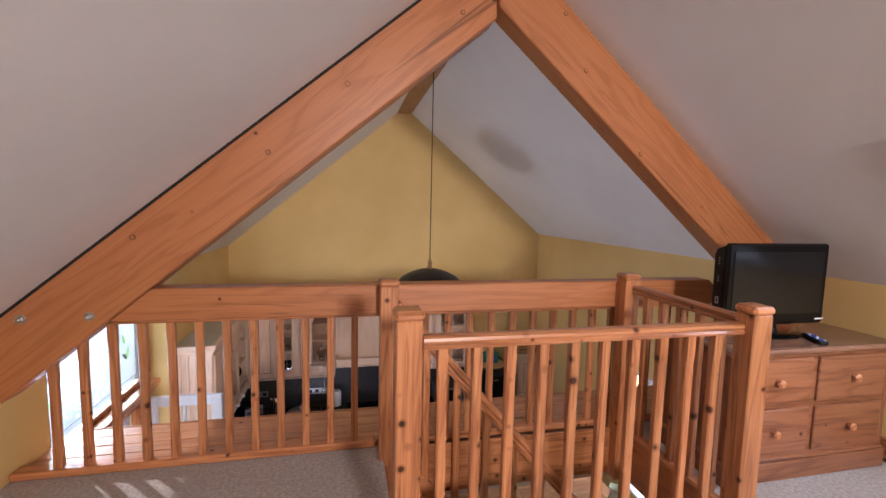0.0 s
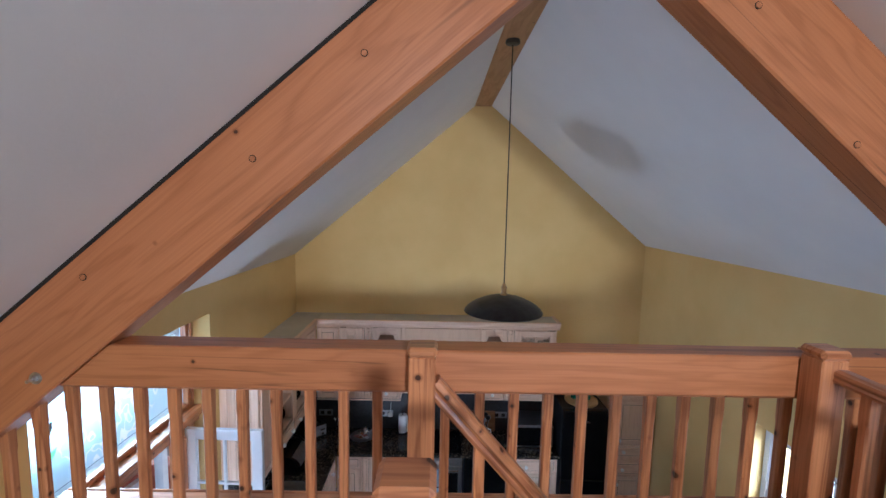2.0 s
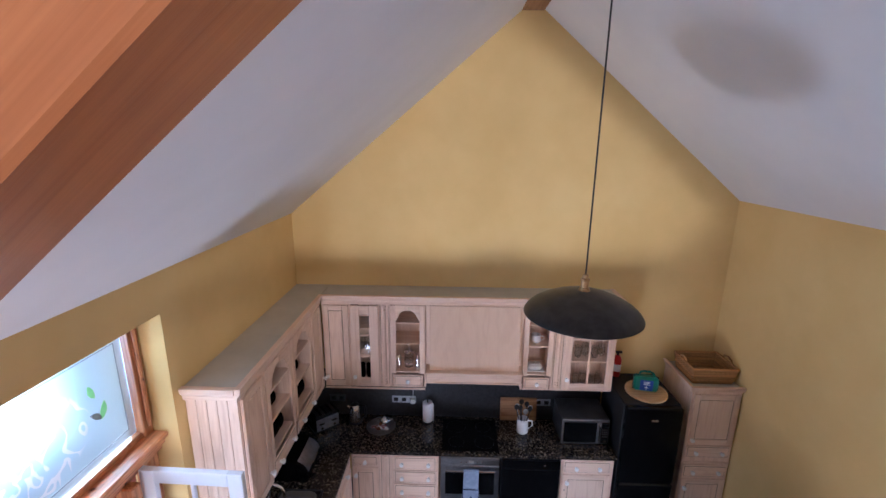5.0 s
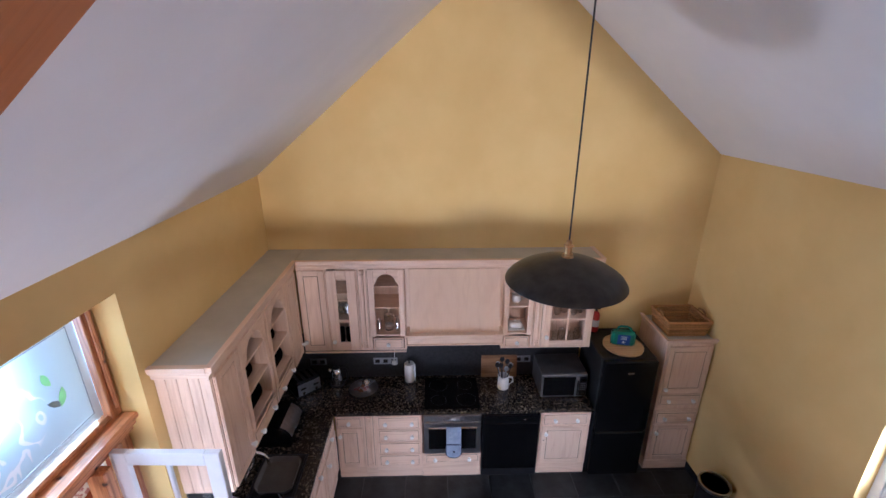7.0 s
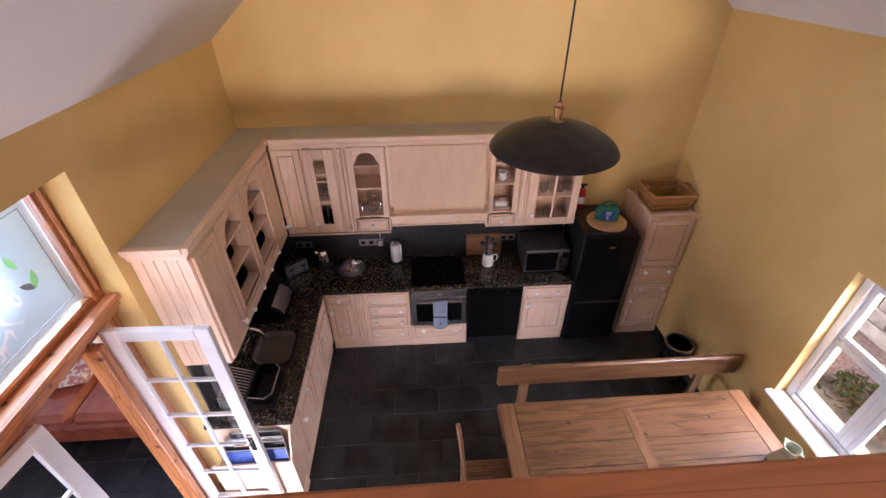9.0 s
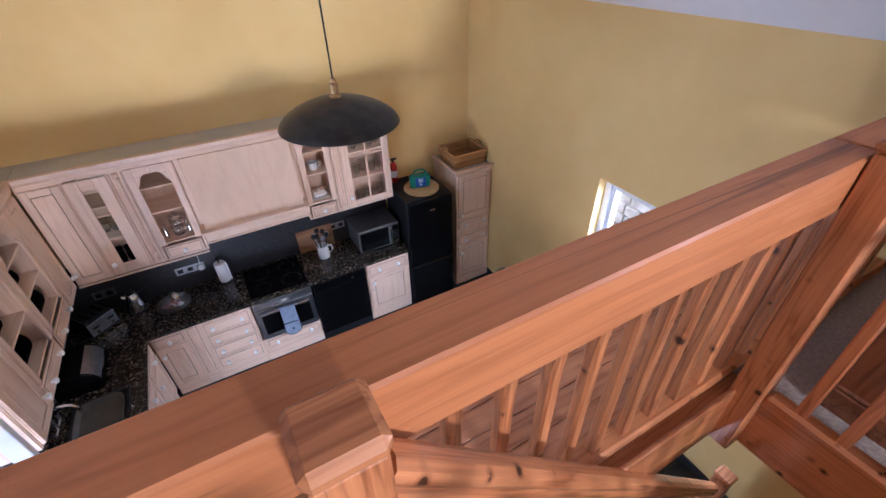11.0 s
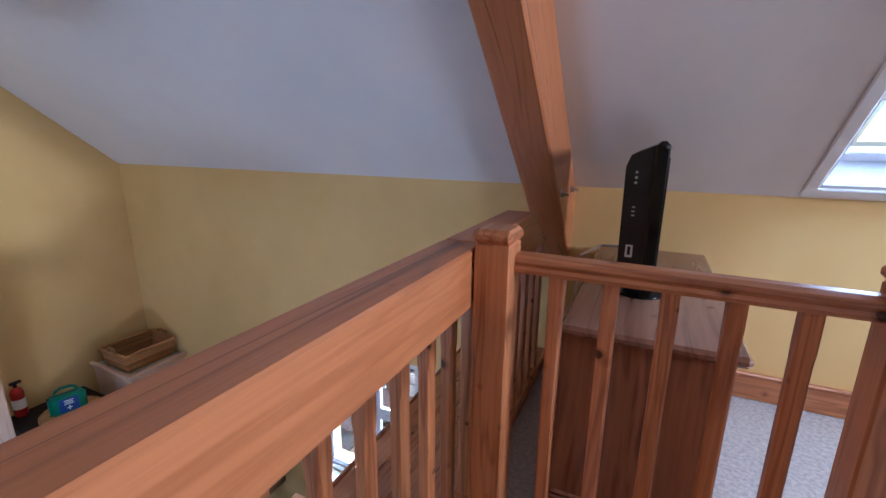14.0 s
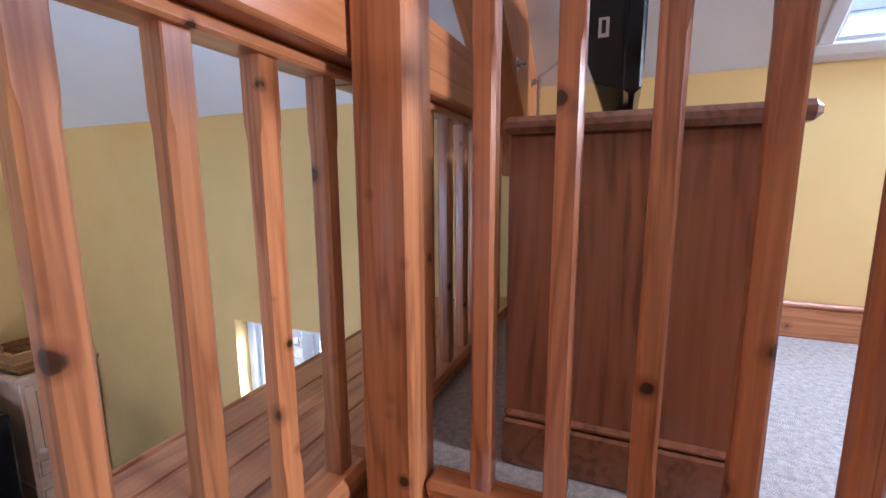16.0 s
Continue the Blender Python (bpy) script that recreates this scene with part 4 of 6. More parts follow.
def glass_front(t, axis, f, a0, a1, z0, z1, cols, rows, side=0.055):
    """A glazed door with glazing bars."""
    d = part("door", face(B(), axis, f, a0, a0 + side, z0, z1, 0.0, 0.02, 0.004), limed_z, t, "glazed cabinet door")
    part("stile", face(B(), axis, f, a1 - side, a1, z0, z1, 0.0, 0.02, 0.004), limed_z, d)
    for u, v in ((z0, z0 + side), (z1 - side, z1)):
        part("rail", face(B(), axis, f, a0 + side, a1 - side, u, v, 0.001, 0.019, 0.004), limed_x, d)
    for k in range(1, rows):
        z = z0 + side + (z1 - z0 - 2 * side) * k / rows
        part("glazing_bar", face(B(), axis, f, a0 + side, a1 - side, z - 0.009, z + 0.009, 0.003, 0.017, 0.004), limed_x, d)
    for k in range(1, cols):
        a = a0 + side + (a1 - a0 - 2 * side) * k / cols
        part("glazing_bar", face(B(), axis, f, a - 0.009, a + 0.009, z0 + side, z1 - side, 0.0035, 0.0165, 0.004), limed_z, d)
    g = part("pane", face(B(), axis, f, a0 + side - 0.004, a1 - side + 0.004, z0 + side - 0.004, z1 - side + 0.004, 0.006, 0.009, 0), clear, d, "clear cabinet glass")
    g.visible_shadow = False
    return d


V0, V1 = CB + 0.02, CT - 0.075
u, f = wall_unit(1, -1.275, -1.0, "limed oak corner wall cabinet with a panelled door")
d = panel_door(u, 1, f, -1.265, -1.01, V0, V1)
knob(d, -1.235, f - 0.021, V0 + 0.11)
u, f = wall_unit(1, -1.0, -0.70, "limed oak wall cabinet with a narrow glazed door", True)
d = glass_front(u, 1, f, -0.99, -0.71, V0, V1, 1, 3, 0.09)
knob(d, -0.955, f - 0.021, V0 + 0.11)
shelves(u, 1, f, -1.0, -0.70, (CB + 0.36, CB + 0.65))
u, f = wall_unit(1, -0.70, -0.60, "limed oak filler with a turned half column")
pilaster(u, 1, f, -0.65, V0 + 0.02, V1)
for a0, a1, lab in ((-0.60, -0.235, "limed oak open display cabinet with an arched front"), (0.735, 1.055, "limed oak open display cabinet holding white china")):
    u, f = wall_unit(1, a0, a1, lab, True)
    arch_front(u, 1, f, a0 + 0.008, a1 - 0.008, V0 + 0.15, V1 + 0.01, 0.055)
    shelves(u, 1, f, a0, a1, (V0 + 0.16, V0 + 0.47, V0 + 0.70))
    drawer(u, 1, f, a0 + 0.03, a1 - 0.03, V0, V0 + 0.13, ((a0 + a1) / 2,))
u, f = wall_unit(1, 1.055, 1.15, "limed oak filler with a turned half column")
pilaster(u, 1, f, 1.103, V0 + 0.02, V1)
u, f = wall_unit(1, 1.15, 1.67, "limed oak wall cabinet with a four-pane glazed door of glasses", True)
d = glass_front(u, 1, f, 1.16, 1.66, V0, V1, 2, 3, 0.075)
knob(d, 1.195, f - 0.021, V0 + 0.13)
shelves(u, 1, f, 1.15, 1.67, (CB + 0.34, CB + 0.62))
# side wall run
u, f = wall_unit(0, 4.235, 4.56, "limed oak end wall cabinet with a boarded side")
d = panel_door(u, 0, f, 4.245, 4.55, V0, V1)
knob(d, f + 0.021, 4.51, V0 + 0.11, 0, 1)
for k in range(5):
    a = XL + 0.006 + k * 0.066
    part("side_board", box(B(), a, a + 0.063, 4.222, 4.234, CB, CT, 0.003), limed_z, u)
for a0, a1 in ((4.56, 5.06), (5.06, 5.56)):
    u, f = wall_unit(0, a0, a1, "limed oak plate rack cabinet with an arched front", True)
    arch_front(u, 0, f, a0 + 0.008, a1 - 0.008, V0 + 0.15, V1 + 0.01, 0.05)
    shelves(u, 0, f, a0, a1, (V0 + 0.16, V0 + 0.42, V0 + 0.66))
    drawer(u, 0, f, a0 + 0.02, a1 - 0.02, V0, V0 + 0.13, (a0 + 0.12, a1 - 0.12))
u, f = wall_unit(0, 5.56, 5.875, "limed oak wall cabinet beside the corner")
d = panel_door(u, 0, f, 5.57, 5.835, V0, V1)
knob(d, f + 0.021, 5.80, V0 + 0.11, 0, 1)

# cornice and board on top
top = thing("cabinet_cornice", (-0.2, 5.9, CT), "limed oak cornice and dusty top boards of the wall cabinets", "cornice")
part("back_board", box(B(), FX + 0.02, 1.69, FY - 0.015, YG - 0.002, CT + 0.001, CT + 0.022, 0.002), cream_top, top)
part("side_board", box(B(), XL + 0.002, FX + 0.018, 4.22, YG - 0.002, CT + 0.001, CT + 0.022, 0.002), cream_top, top)
shape = [(0.0, CT - 0.06), (0.012, CT - 0.06), (0.016, CT - 0.03), (0.036, CT - 0.005), (0.040, CT + 0.03), (0.0, CT + 0.03)]
part("back_cornice", prism(B(), [(FY - 0.001 - p, z) for p, z in shape], 0, FX + 0.041, 1.70), limed_x, top)
part("side_cornice", prism(B(), [(FX + 0.001 + p, z) for p, z in shape], 1, 4.19, FY - 0.001), limed_y, top)
part("end_cornice", prism(B(), [(4.2215 - p, z) for p, z in shape], 0, XL + 0.002, FX + 0.0), limed_x, top)
part("return_cornice", prism(B(), [(1.671 + p, z) for p, z in shape], 1, FY - 0.02, YG - 0.004), limed_y, top)
part("light_rail", box(B(), FX + 0.02, -0.24, FY - 0.018, FY - 0.002, CB - 0.02, CB - 0.001, 0.004), limed_x, top)

# cooker hood
hood = thing("cooker_hood", (0.25, 5.9, -0.72), "limed oak cooker hood with a plain panel and a mantel", "cooker hood")
part("canopy", prism(B(), [(YG - 0.01, -0.70), (5.745, -0.70), (5.845, CT - 0.061), (YG - 0.01, CT - 0.061)], 0, -0.19, 0.69), hood_panel, hood, "slightly sloping plain canopy panel")
for a, b in ((-0.232, -0.192), (0.692, 0.732)):
    part("side_post", box(B(), a, b, FY - 0.015, YG - 0.01, -0.72, CT - 0.061, 0.003), limed_z, hood)
bm = box(B(), -0.215, 0.715, 5.70, YG - 0.02, -0.80, -0.715, 0.004)
part("mantel", bm, limed_x, hood)
part("mantel_top", box(B(), -0.23, 0.73, 5.682, YG - 0.02, -0.714, -0.695, 0.005), limed_x, hood)
part("mantel_bead", box(B(), -0.225, 0.725, 5.69, YG - 0.02, -0.815, -0.801, 0.004), limed_x, hood)
part("filter", box(B(), -0.15, 0.65, 5.74, YG - 0.06, -0.806, -0.8155), black_plastic, hood)

# ---- fridge and tall cupboard ----
fr = thing("fridge_freezer", (1.98, 5.88, ZF), "tall glossy black fridge-freezer", "fridge")
part("body", box(B(), 1.70, 2.245, 5.60, YG - 0.02, ZF + 0.02, -0.93, 0.008), black_plastic, fr)
part("fridge_door", box(B(), 1.702, 2.243, 5.535, 5.598, ZF + 0.62, -0.932, 0.014), black_gloss, fr)
part("freezer_door", box(B(), 1.702, 2.243, 5.535, 5.598, ZF + 0.03, ZF + 0.61, 0.014), black_gloss, fr)
part("badge", box(B(), 1.945, 2.01, 5.531, 5.5345, -1.075, -1.055, 0.001), chrome, fr, "small silver badge plate")
for x in (1.74, 2.2):
    part("foot", lathe(B(), x, 5.65, [(0.02, ZF), (0.02, ZF + 0.021)], 12), black_plastic, fr)
TX0, TX1, TT = 2.352, 2.828, -0.80
tc = thing("tall_cupboard", (2.57, 5.9, ZF), "tall narrow limed oak cupboard beside the fridge", "cupboard")
part("carcass", box(B(), TX0, TX1, 5.645, YG - 0.005, ZF + 0.12, TT, 0.003), limed_z, tc)
part("plinth", box(B(), TX0 - 0.008, TX1 + 0.004, 5.632, YG - 0.006, ZF, ZF + 0.119, 0.005), limed_x, tc)
part("lower_band", box(B(), TX0 - 0.004, TX1 + 0.003, 5.638, YG - 0.006, ZF + 0.79, ZF + 0.81, 0.004), limed_x, tc)
FT = 5.644
d = panel_door(tc, 1, FT, TX0 + 0.02, TX1 - 0.02, TT - 0.58, TT - 0.03)
knob(d, TX0 + 0.05, FT - 0.021, TT - 0.52)
drawer(tc, 1, FT, TX0 + 0.02, TX1 - 0.02, TT - 0.74, TT - 0.60, (TX0 + 0.11, TX1 - 0.11))
drawer(tc, 1, FT, TX0 + 0.02, TX1 - 0.02, ZF + 0.63, ZF + 0.775, (TX0 + 0.11, TX1 - 0.11))
d = panel_door(tc, 1, FT, TX0 + 0.02, TX1 - 0.02, ZF + 0.14, ZF + 0.61)
knob(d, TX0 + 0.05, FT - 0.021, ZF + 0.52)
shape = [(0.0, TT), (0.012, TT), (0.018, TT + 0.02), (0.03, TT + 0.035), (0.032, TT + 0.05), (0.0, TT + 0.05)]
part("front_cornice", prism(B(), [(5.645 - p, z) for p, z in shape], 0, TX0 - 0.03, TX1 + 0.01), limed_x, tc)
part("side_cornice", prism(B(), [(TX0 - p, z) for p, z in shape], 1, 5.646, YG - 0.008), limed_y, tc)
part("top_board", box(B(), TX0 + 0.001, TX1, 5.647, YG - 0.008, TT + 0.001, TT + 0.02), cream_top, tc)

# ---- pendant lamp ----
LX, LY = 0.708, 4.05
lamp = thing("pendant_lamp", (LX, LY, APEX - 0.108), "wide dark metal pendant lamp on a long black cord", "lamp")
part("ceiling_rose", lathe(B(), LX, LY, [(0.0, APEX - 0.106), (0.052, APEX - 0.106), (0.055, APEX - 0.128), (0.048, APEX - 0.136), (0.008, APEX - 0.142)], 28), lamp_metal, lamp, smooth=True)
part("cord", tube(B(), [(LX, LY, APEX - 0.14), (LX, LY, 1.6), (LX, LY, 0.835)], 0.0045, 8), black_plastic, lamp, "black fabric cord", True)
part("lamp_holder", lathe(B(), LX, LY, [(0.006, 0.845), (0.014, 0.838), (0.015, 0.822), (0.023, 0.818), (0.023, 0.808), (0.019, 0.805), (0.019, 0.772), (0.026, 0.77), (0.026, 0.762), (0.030, 0.758), (0.030, 0.754)], 24), brass, lamp, "aged brass lamp holder", True)
dome = [(0.030, 0.722), (0.05, 0.719), (0.085, 0.711), (0.13, 0.697), (0.18, 0.674), (0.225, 0.648), (0.268, 0.614), (0.29, 0.59), (0.303, 0.566), (0.306, 0.556), (0.303, 0.553), (0.298, 0.556), (0.285, 0.585), (0.262, 0.609), (0.22, 0.641), (0.177, 0.667), (0.127, 0.69), (0.083, 0.703), (0.05, 0.711)]
part("shade", lathe(B(), LX, LY, [(r, 0.755 - 0.80 * (0.722 - z)) for r, z in dome], 56), lamp_metal, lamp, "shallow dark metal dome shade", True)
part("bulb", lathe(B(), LX, LY, [(0.013, 0.75), (0.014, 0.735), (0.03, 0.71), (0.034, 0.69), (0.027, 0.665), (0.01, 0.655)], 18), ceramic, lamp, smooth=True)

# ---- chest of drawers, television and what lies on the chest ----
CX0, CX1, CY0, CY1, CZ = 1.735, 2.755, 1.635, 2.062, 0.69
chest = thing("chest_of_drawers", ((CX0 + CX1) / 2, (CY0 + CY1) / 2, 0), "dark waxed pine chest of four drawers beside the railing", "chest of drawers")
part("side_panel", box(B(), CX0, CX0 + 0.024, CY0 + 0.01, CY1, 0.10, CZ - 0.03, 0.003), chest_z, chest)
part("side_panel", box(B(), CX1 - 0.024, CX1, CY0 + 0.01, CY1, 0.10, CZ - 0.03, 0.003), chest_z, chest)
part("back_panel", box(B(), CX0 + 0.025, CX1 - 0.025, CY1 - 0.012, CY1 - 0.001, 0.10, CZ - 0.03), chest_z, chest)
part("front_frame", box(B(), CX0 + 0.0245, CX1 - 0.0245, CY0 + 0.012, CY0 + 0.03, 0.10, CZ - 0.03, 0.002), chest_x, chest)
bm = box(B(), CX0 - 0.04, CX1 + 0.03, CY0 - 0.025, CY1 + 0.005, CZ - 0.03, CZ, 0.010)
part("top", bm, chest_y, chest, "worn waxed pine top with a moulded edge")
bm = box(B(), CX0 - 0.012, CX1 + 0.012, CY0 - 0.005, CY1 + 0.002, 0.0, 0.10, 0.005)
part("plinth", bm, chest_x, chest)
part("plinth_moulding", box(B(), CX0 - 0.008, CX1 + 0.008, CY0 + 0.0, CY1 + 0.001, 0.10, 0.118, 0.007), chest_x, chest)
mid = (CX0 + CX1) / 2
for c0, c1 in ((CX0 + 0.045, mid - 0.02), (mid + 0.02, CX1 - 0.045)):
    for z0, z1 in ((0.145, 0.375), (0.405, 0.635)):
        d = part("drawer", box(B(), c0, c1, CY0 - 0.002, CY0 + 0.0115, z0, z1, 0.004), chest_x, chest)
        for q in (0.5 * (c0 + c1),):
            part("knob", lathe(B(), q, (z0 + z1) / 2, [(0.009, CY0 - 0.001), (0.008, CY0 - 0.014), (0.02, CY0 - 0.022), (0.021, CY0 - 0.03), (0.012, CY0 - 0.038)], 16, 1), pine_x, d, "turned pine knob", True)

tv = thing("television", (2.205, 1.875, CZ), "black flat television on a low stand", "television", turn=0, local=True)
part("panel", box(B(), -0.335, 0.335, -0.035, 0.0, 0.055, 0.50, 0.012), black_gloss, tv)
part("screen", box(B(), -0.298, 0.298, -0.0385, -0.0355, 0.115, 0.455, 0.001), screen_mat, tv, "dark switched-off screen")
bm = prism(B(), [(0.001, 0.065), (0.05, 0.08), (0.068, 0.12), (0.072, 0.43), (0.06, 0.462), (0.001, 0.488)], 0, -0.315, 0.315)
part("back", bm, black_plastic, tv)
bm = box(B(), -0.338, -0.3355, -0.03, -0.005, 0.06, 0.48)
part("side_strip", bm, black_gloss, tv)
for z in (0.385, 0.40, 0.415):
    part("socket", lathe(B(), 0.042, z, [(0.004, -0.3151), (0.004, -0.3165)], 10, 0), steel, tv)
for z in (0.29, 0.302, 0.314):
    part("button", box(B(), -0.3165, -0.3152, 0.036, 0.045, z, z + 0.004), steel, tv)
part("label", box(B(), -0.3165, -0.3151, 0.030, 0.050, 0.168, 0.205), curtain_mat, tv, "small grey label")
part("label_mark", box(B(), -0.3175, -0.3166, 0.036, 0.044, 0.175, 0.20), black_plastic, tv)
part("badge", box(B(), 0.27, 0.33, -0.0375, -0.0355, 0.078, 0.086), ceramic, tv, "short pale maker's bar")
part("neck", lathe(B(), 0, -0.005, [(0.05, 0.012), (0.035, 0.03), (0.03, 0.075)], 20), black_gloss, tv, smooth=True)
bm = lathe(B(), 0, 0, [(1.0, 0.0), (1.0, 0.008), (0.8, 0.014)], 36)
bmesh.ops.scale(bm, vec=(0.19, 0.115, 1), verts=bm.verts)
part("foot", bm, black_gloss, tv, smooth=True)
remote = thing("remote_control", (2.33, 1.72, CZ), "black remote control with pale buttons on the chest", "remote control", turn=62, local=True)
part("body", box(B(), -0.085, 0.085, -0.023, 0.023, 0.001, 0.02, 0.006), black_plastic, remote)
for i in range(6):
    for j in range(3):
        part("button", box(B(), -0.07 + i * 0.023, -0.058 + i * 0.023, -0.016 + j * 0.012, -0.009 + j * 0.012, 0.02, 0.0225), label_blue if (i + j) % 3 else ceramic, remote)
cable = single("television_cable", tube(B(), [(2.06, 1.93, CZ + 0.16), (2.0, 2.0, CZ + 0.17), (2.0, 2.06, CZ + 0.13), (2.12, 2.085, CZ - 0.02), (2.3, 2.09, 0.3), (2.3, 2.09, 0.01)], 0.004, 8), ceramic, (1.9, 2.1, 0), "thin white cable behind the television", "cable", smooth=True)

# ---- rooflight in the sloping ceiling ----
rl = thing("rooflight_window", (0, 0, 0), "white framed rooflight in the sloping ceiling", "rooflight", kind="structure", local=True)
rl.matrix_world = roof_m
h0, h1, v0, v1 = RL
for a in ((h0 - 0.045, h0, v0 - 0.045, v1 + 0.045), (h1, h1 + 0.045, v0 - 0.045, v1 + 0.045), (h0 + 0.0005, h1 - 0.0005, v0 - 0.045, v0), (h0 + 0.0005, h1 - 0.0005, v1, v1 + 0.045)):
    part("trim", box(B(), *a, -0.016, -0.001, 0.004), white_paint, rl)
for a in ((h0, h0 + 0.012, v0, v1), (h1 - 0.012, h1, v0, v1), (h0 + 0.0125, h1 - 0.0125, v0, v0 + 0.012), (h0 + 0.0125, h1 - 0.0125, v1 - 0.012, v1)):
    part("lining", box(B(), *a, 0.001, 0.199), white_paint, rl)
for a in ((h0 + 0.013, h0 + 0.065, v0 + 0.013, v1 - 0.013), (h1 - 0.065, h1 - 0.013, v0 + 0.013, v1 - 0.013), (h0 + 0.066, h1 - 0.066, v0 + 0.013, v0 + 0.06), (h0 + 0.066, h1 - 0.066, v1 - 0.06, v1 - 0.013), (h0 + 0.34, h0 + 0.37, v0 + 0.061, v1 - 0.061)):
    part("sash", box(B(), *a, 0.12, 0.16, 0.004), white_paint, rl)
g = part("pane", box(B(), h0 + 0.06, h1 - 0.06, v0 + 0.055, v1 - 0.055, 0.138, 0.143), clear, rl)
g.visible_shadow = False
# window in the loft's end wall, behind the walk
lw = thing("window_loft", (1.22, YB - 0.1, 1.5), "white framed window in the loft end wall", "window", kind="structure")
for a in ((0.9, 0.94, 1.5, 2.02), (1.51, 1.55, 1.5, 2.02), (0.941, 1.509, 1.5, 1.54), (0.941, 1.509, 1.98, 2.02)):
    part("frame", box(B(), a[0], a[1], YB - 0.16, YB - 0.10, a[2], a[3], 0.004), white_paint, lw)

# ---- glazed screen, transom and garden doors in the side wall ----
GX = XL - 0.20
scr = thing("screen_frame", (GX, (OY0 + OY1) / 2, ZF), "pine framed screen with etched glass above the garden doors", "window", kind="structure")
TZ0, TZ1 = -0.345, -0.215
for a0, a1 in ((OY0, OY0 + 0.075), (OY1 - 0.075, OY1)):
    p = part("jamb", box(B(), GX - 0.05, GX + 0.05, a0, a1, ZF, OZ1, 0.004), pine_z, scr)
    part("jamb_bead", box(B(), GX + 0.051, GX + 0.075, a0 + 0.02, a1 - 0.03 if a0 > 3 else a1 - 0.02, TZ1 + 0.06, OZ1 - 0.01, 0.008), pine_z, p)
for k, (d, z0, z1) in enumerate(((0.09, TZ0, TZ0 + 0.045), (0.115, TZ0 + 0.0455, TZ0 + 0.09), (0.14, TZ0 + 0.0905, TZ1))):
    part("transom", box(B(), GX - 0.05, GX + d, OY0 + 0.001, OY1 - 0.001, z0, z1, 0.009), pine_y, scr)
part("sill_bead", box(B(), GX - 0.02, GX + 0.045, OY0 + 0.0755, OY1 - 0.0755, TZ1 + 0.0005, TZ1 + 0.04, 0.01), pine_y, scr)
part("head", box(B(), GX - 0.05, GX + 0.05, OY0 + 0.076, OY1 - 0.076, OZ1 - 0.07, OZ1, 0.004), pine_y, scr)
gy0, gy1, gz0, gz1 = OY0 + 0.0755, OY1 - 0.0755, TZ1 + 0.0405, OZ1 - 0.0705
g = part("etched_pane", box(B(), GX - 0.004, GX + 0.004, gy0, gy1, gz0, gz1), frosted, scr, "frosted glass with an etched leaf design")
g.visible_shadow = False


def leaf(bm, y, z, length, width, a, x):
    pts = [(0, 0), (0.3, 0.8), (0.6, 1.0), (0.85, 0.55), (1.0, 0.0), (0.85, -0.45), (0.55, -0.7), (0.25, -0.5)]
    ca, sa = math.cos(radians(a)), math.sin(radians(a))
    out = [(y + length * p * ca - width * q * sa, z + length * p * sa + width * q * ca) for p, q in pts]
    prism(bm, out, 0, x, x + 0.0012)


gx = GX + 0.0042
cyy, czz = (gy0 + gy1) / 2, (gz0 + gz1) / 2
for y, z, l, wd, a in ((gy1 - 0.17, czz + 0.0, 0.10, 0.026, 250), (gy1 - 0.22, czz + 0.04, 0.09, 0.022, 110), (gy1 - 0.27, czz - 0.03, 0.09, 0.02, 320), (gy0 + 0.17, czz + 0.0, 0.10, 0.026, 290), (gy0 + 0.22, czz + 0.04, 0.09, 0.022, 70), (gy0 + 0.27, czz - 0.03, 0.09, 0.02, 220)):
    bm = B()
    leaf(bm, y, z, l, wd, a, gx)
    part("etched_leaf", bm, etched_green if 100 < a < 280 else etched_dark, g)
bm = B()
for a in ((gy0 + 0.05, gy1 - 0.05, gz0 + 0.05, gz0 + 0.055), (gy0 + 0.05, gy1 - 0.05, gz1 - 0.055, gz1 - 0.05), (gy0 + 0.05, gy0 + 0.055, gz0 + 0.055, gz1 - 0.055), (gy1 - 0.055, gy1 - 0.05, gz0 + 0.055, gz1 - 0.055)):
    box(bm, gx, gx + 0.0012, *a)
part("etched_border", bm, etched_dark, g)


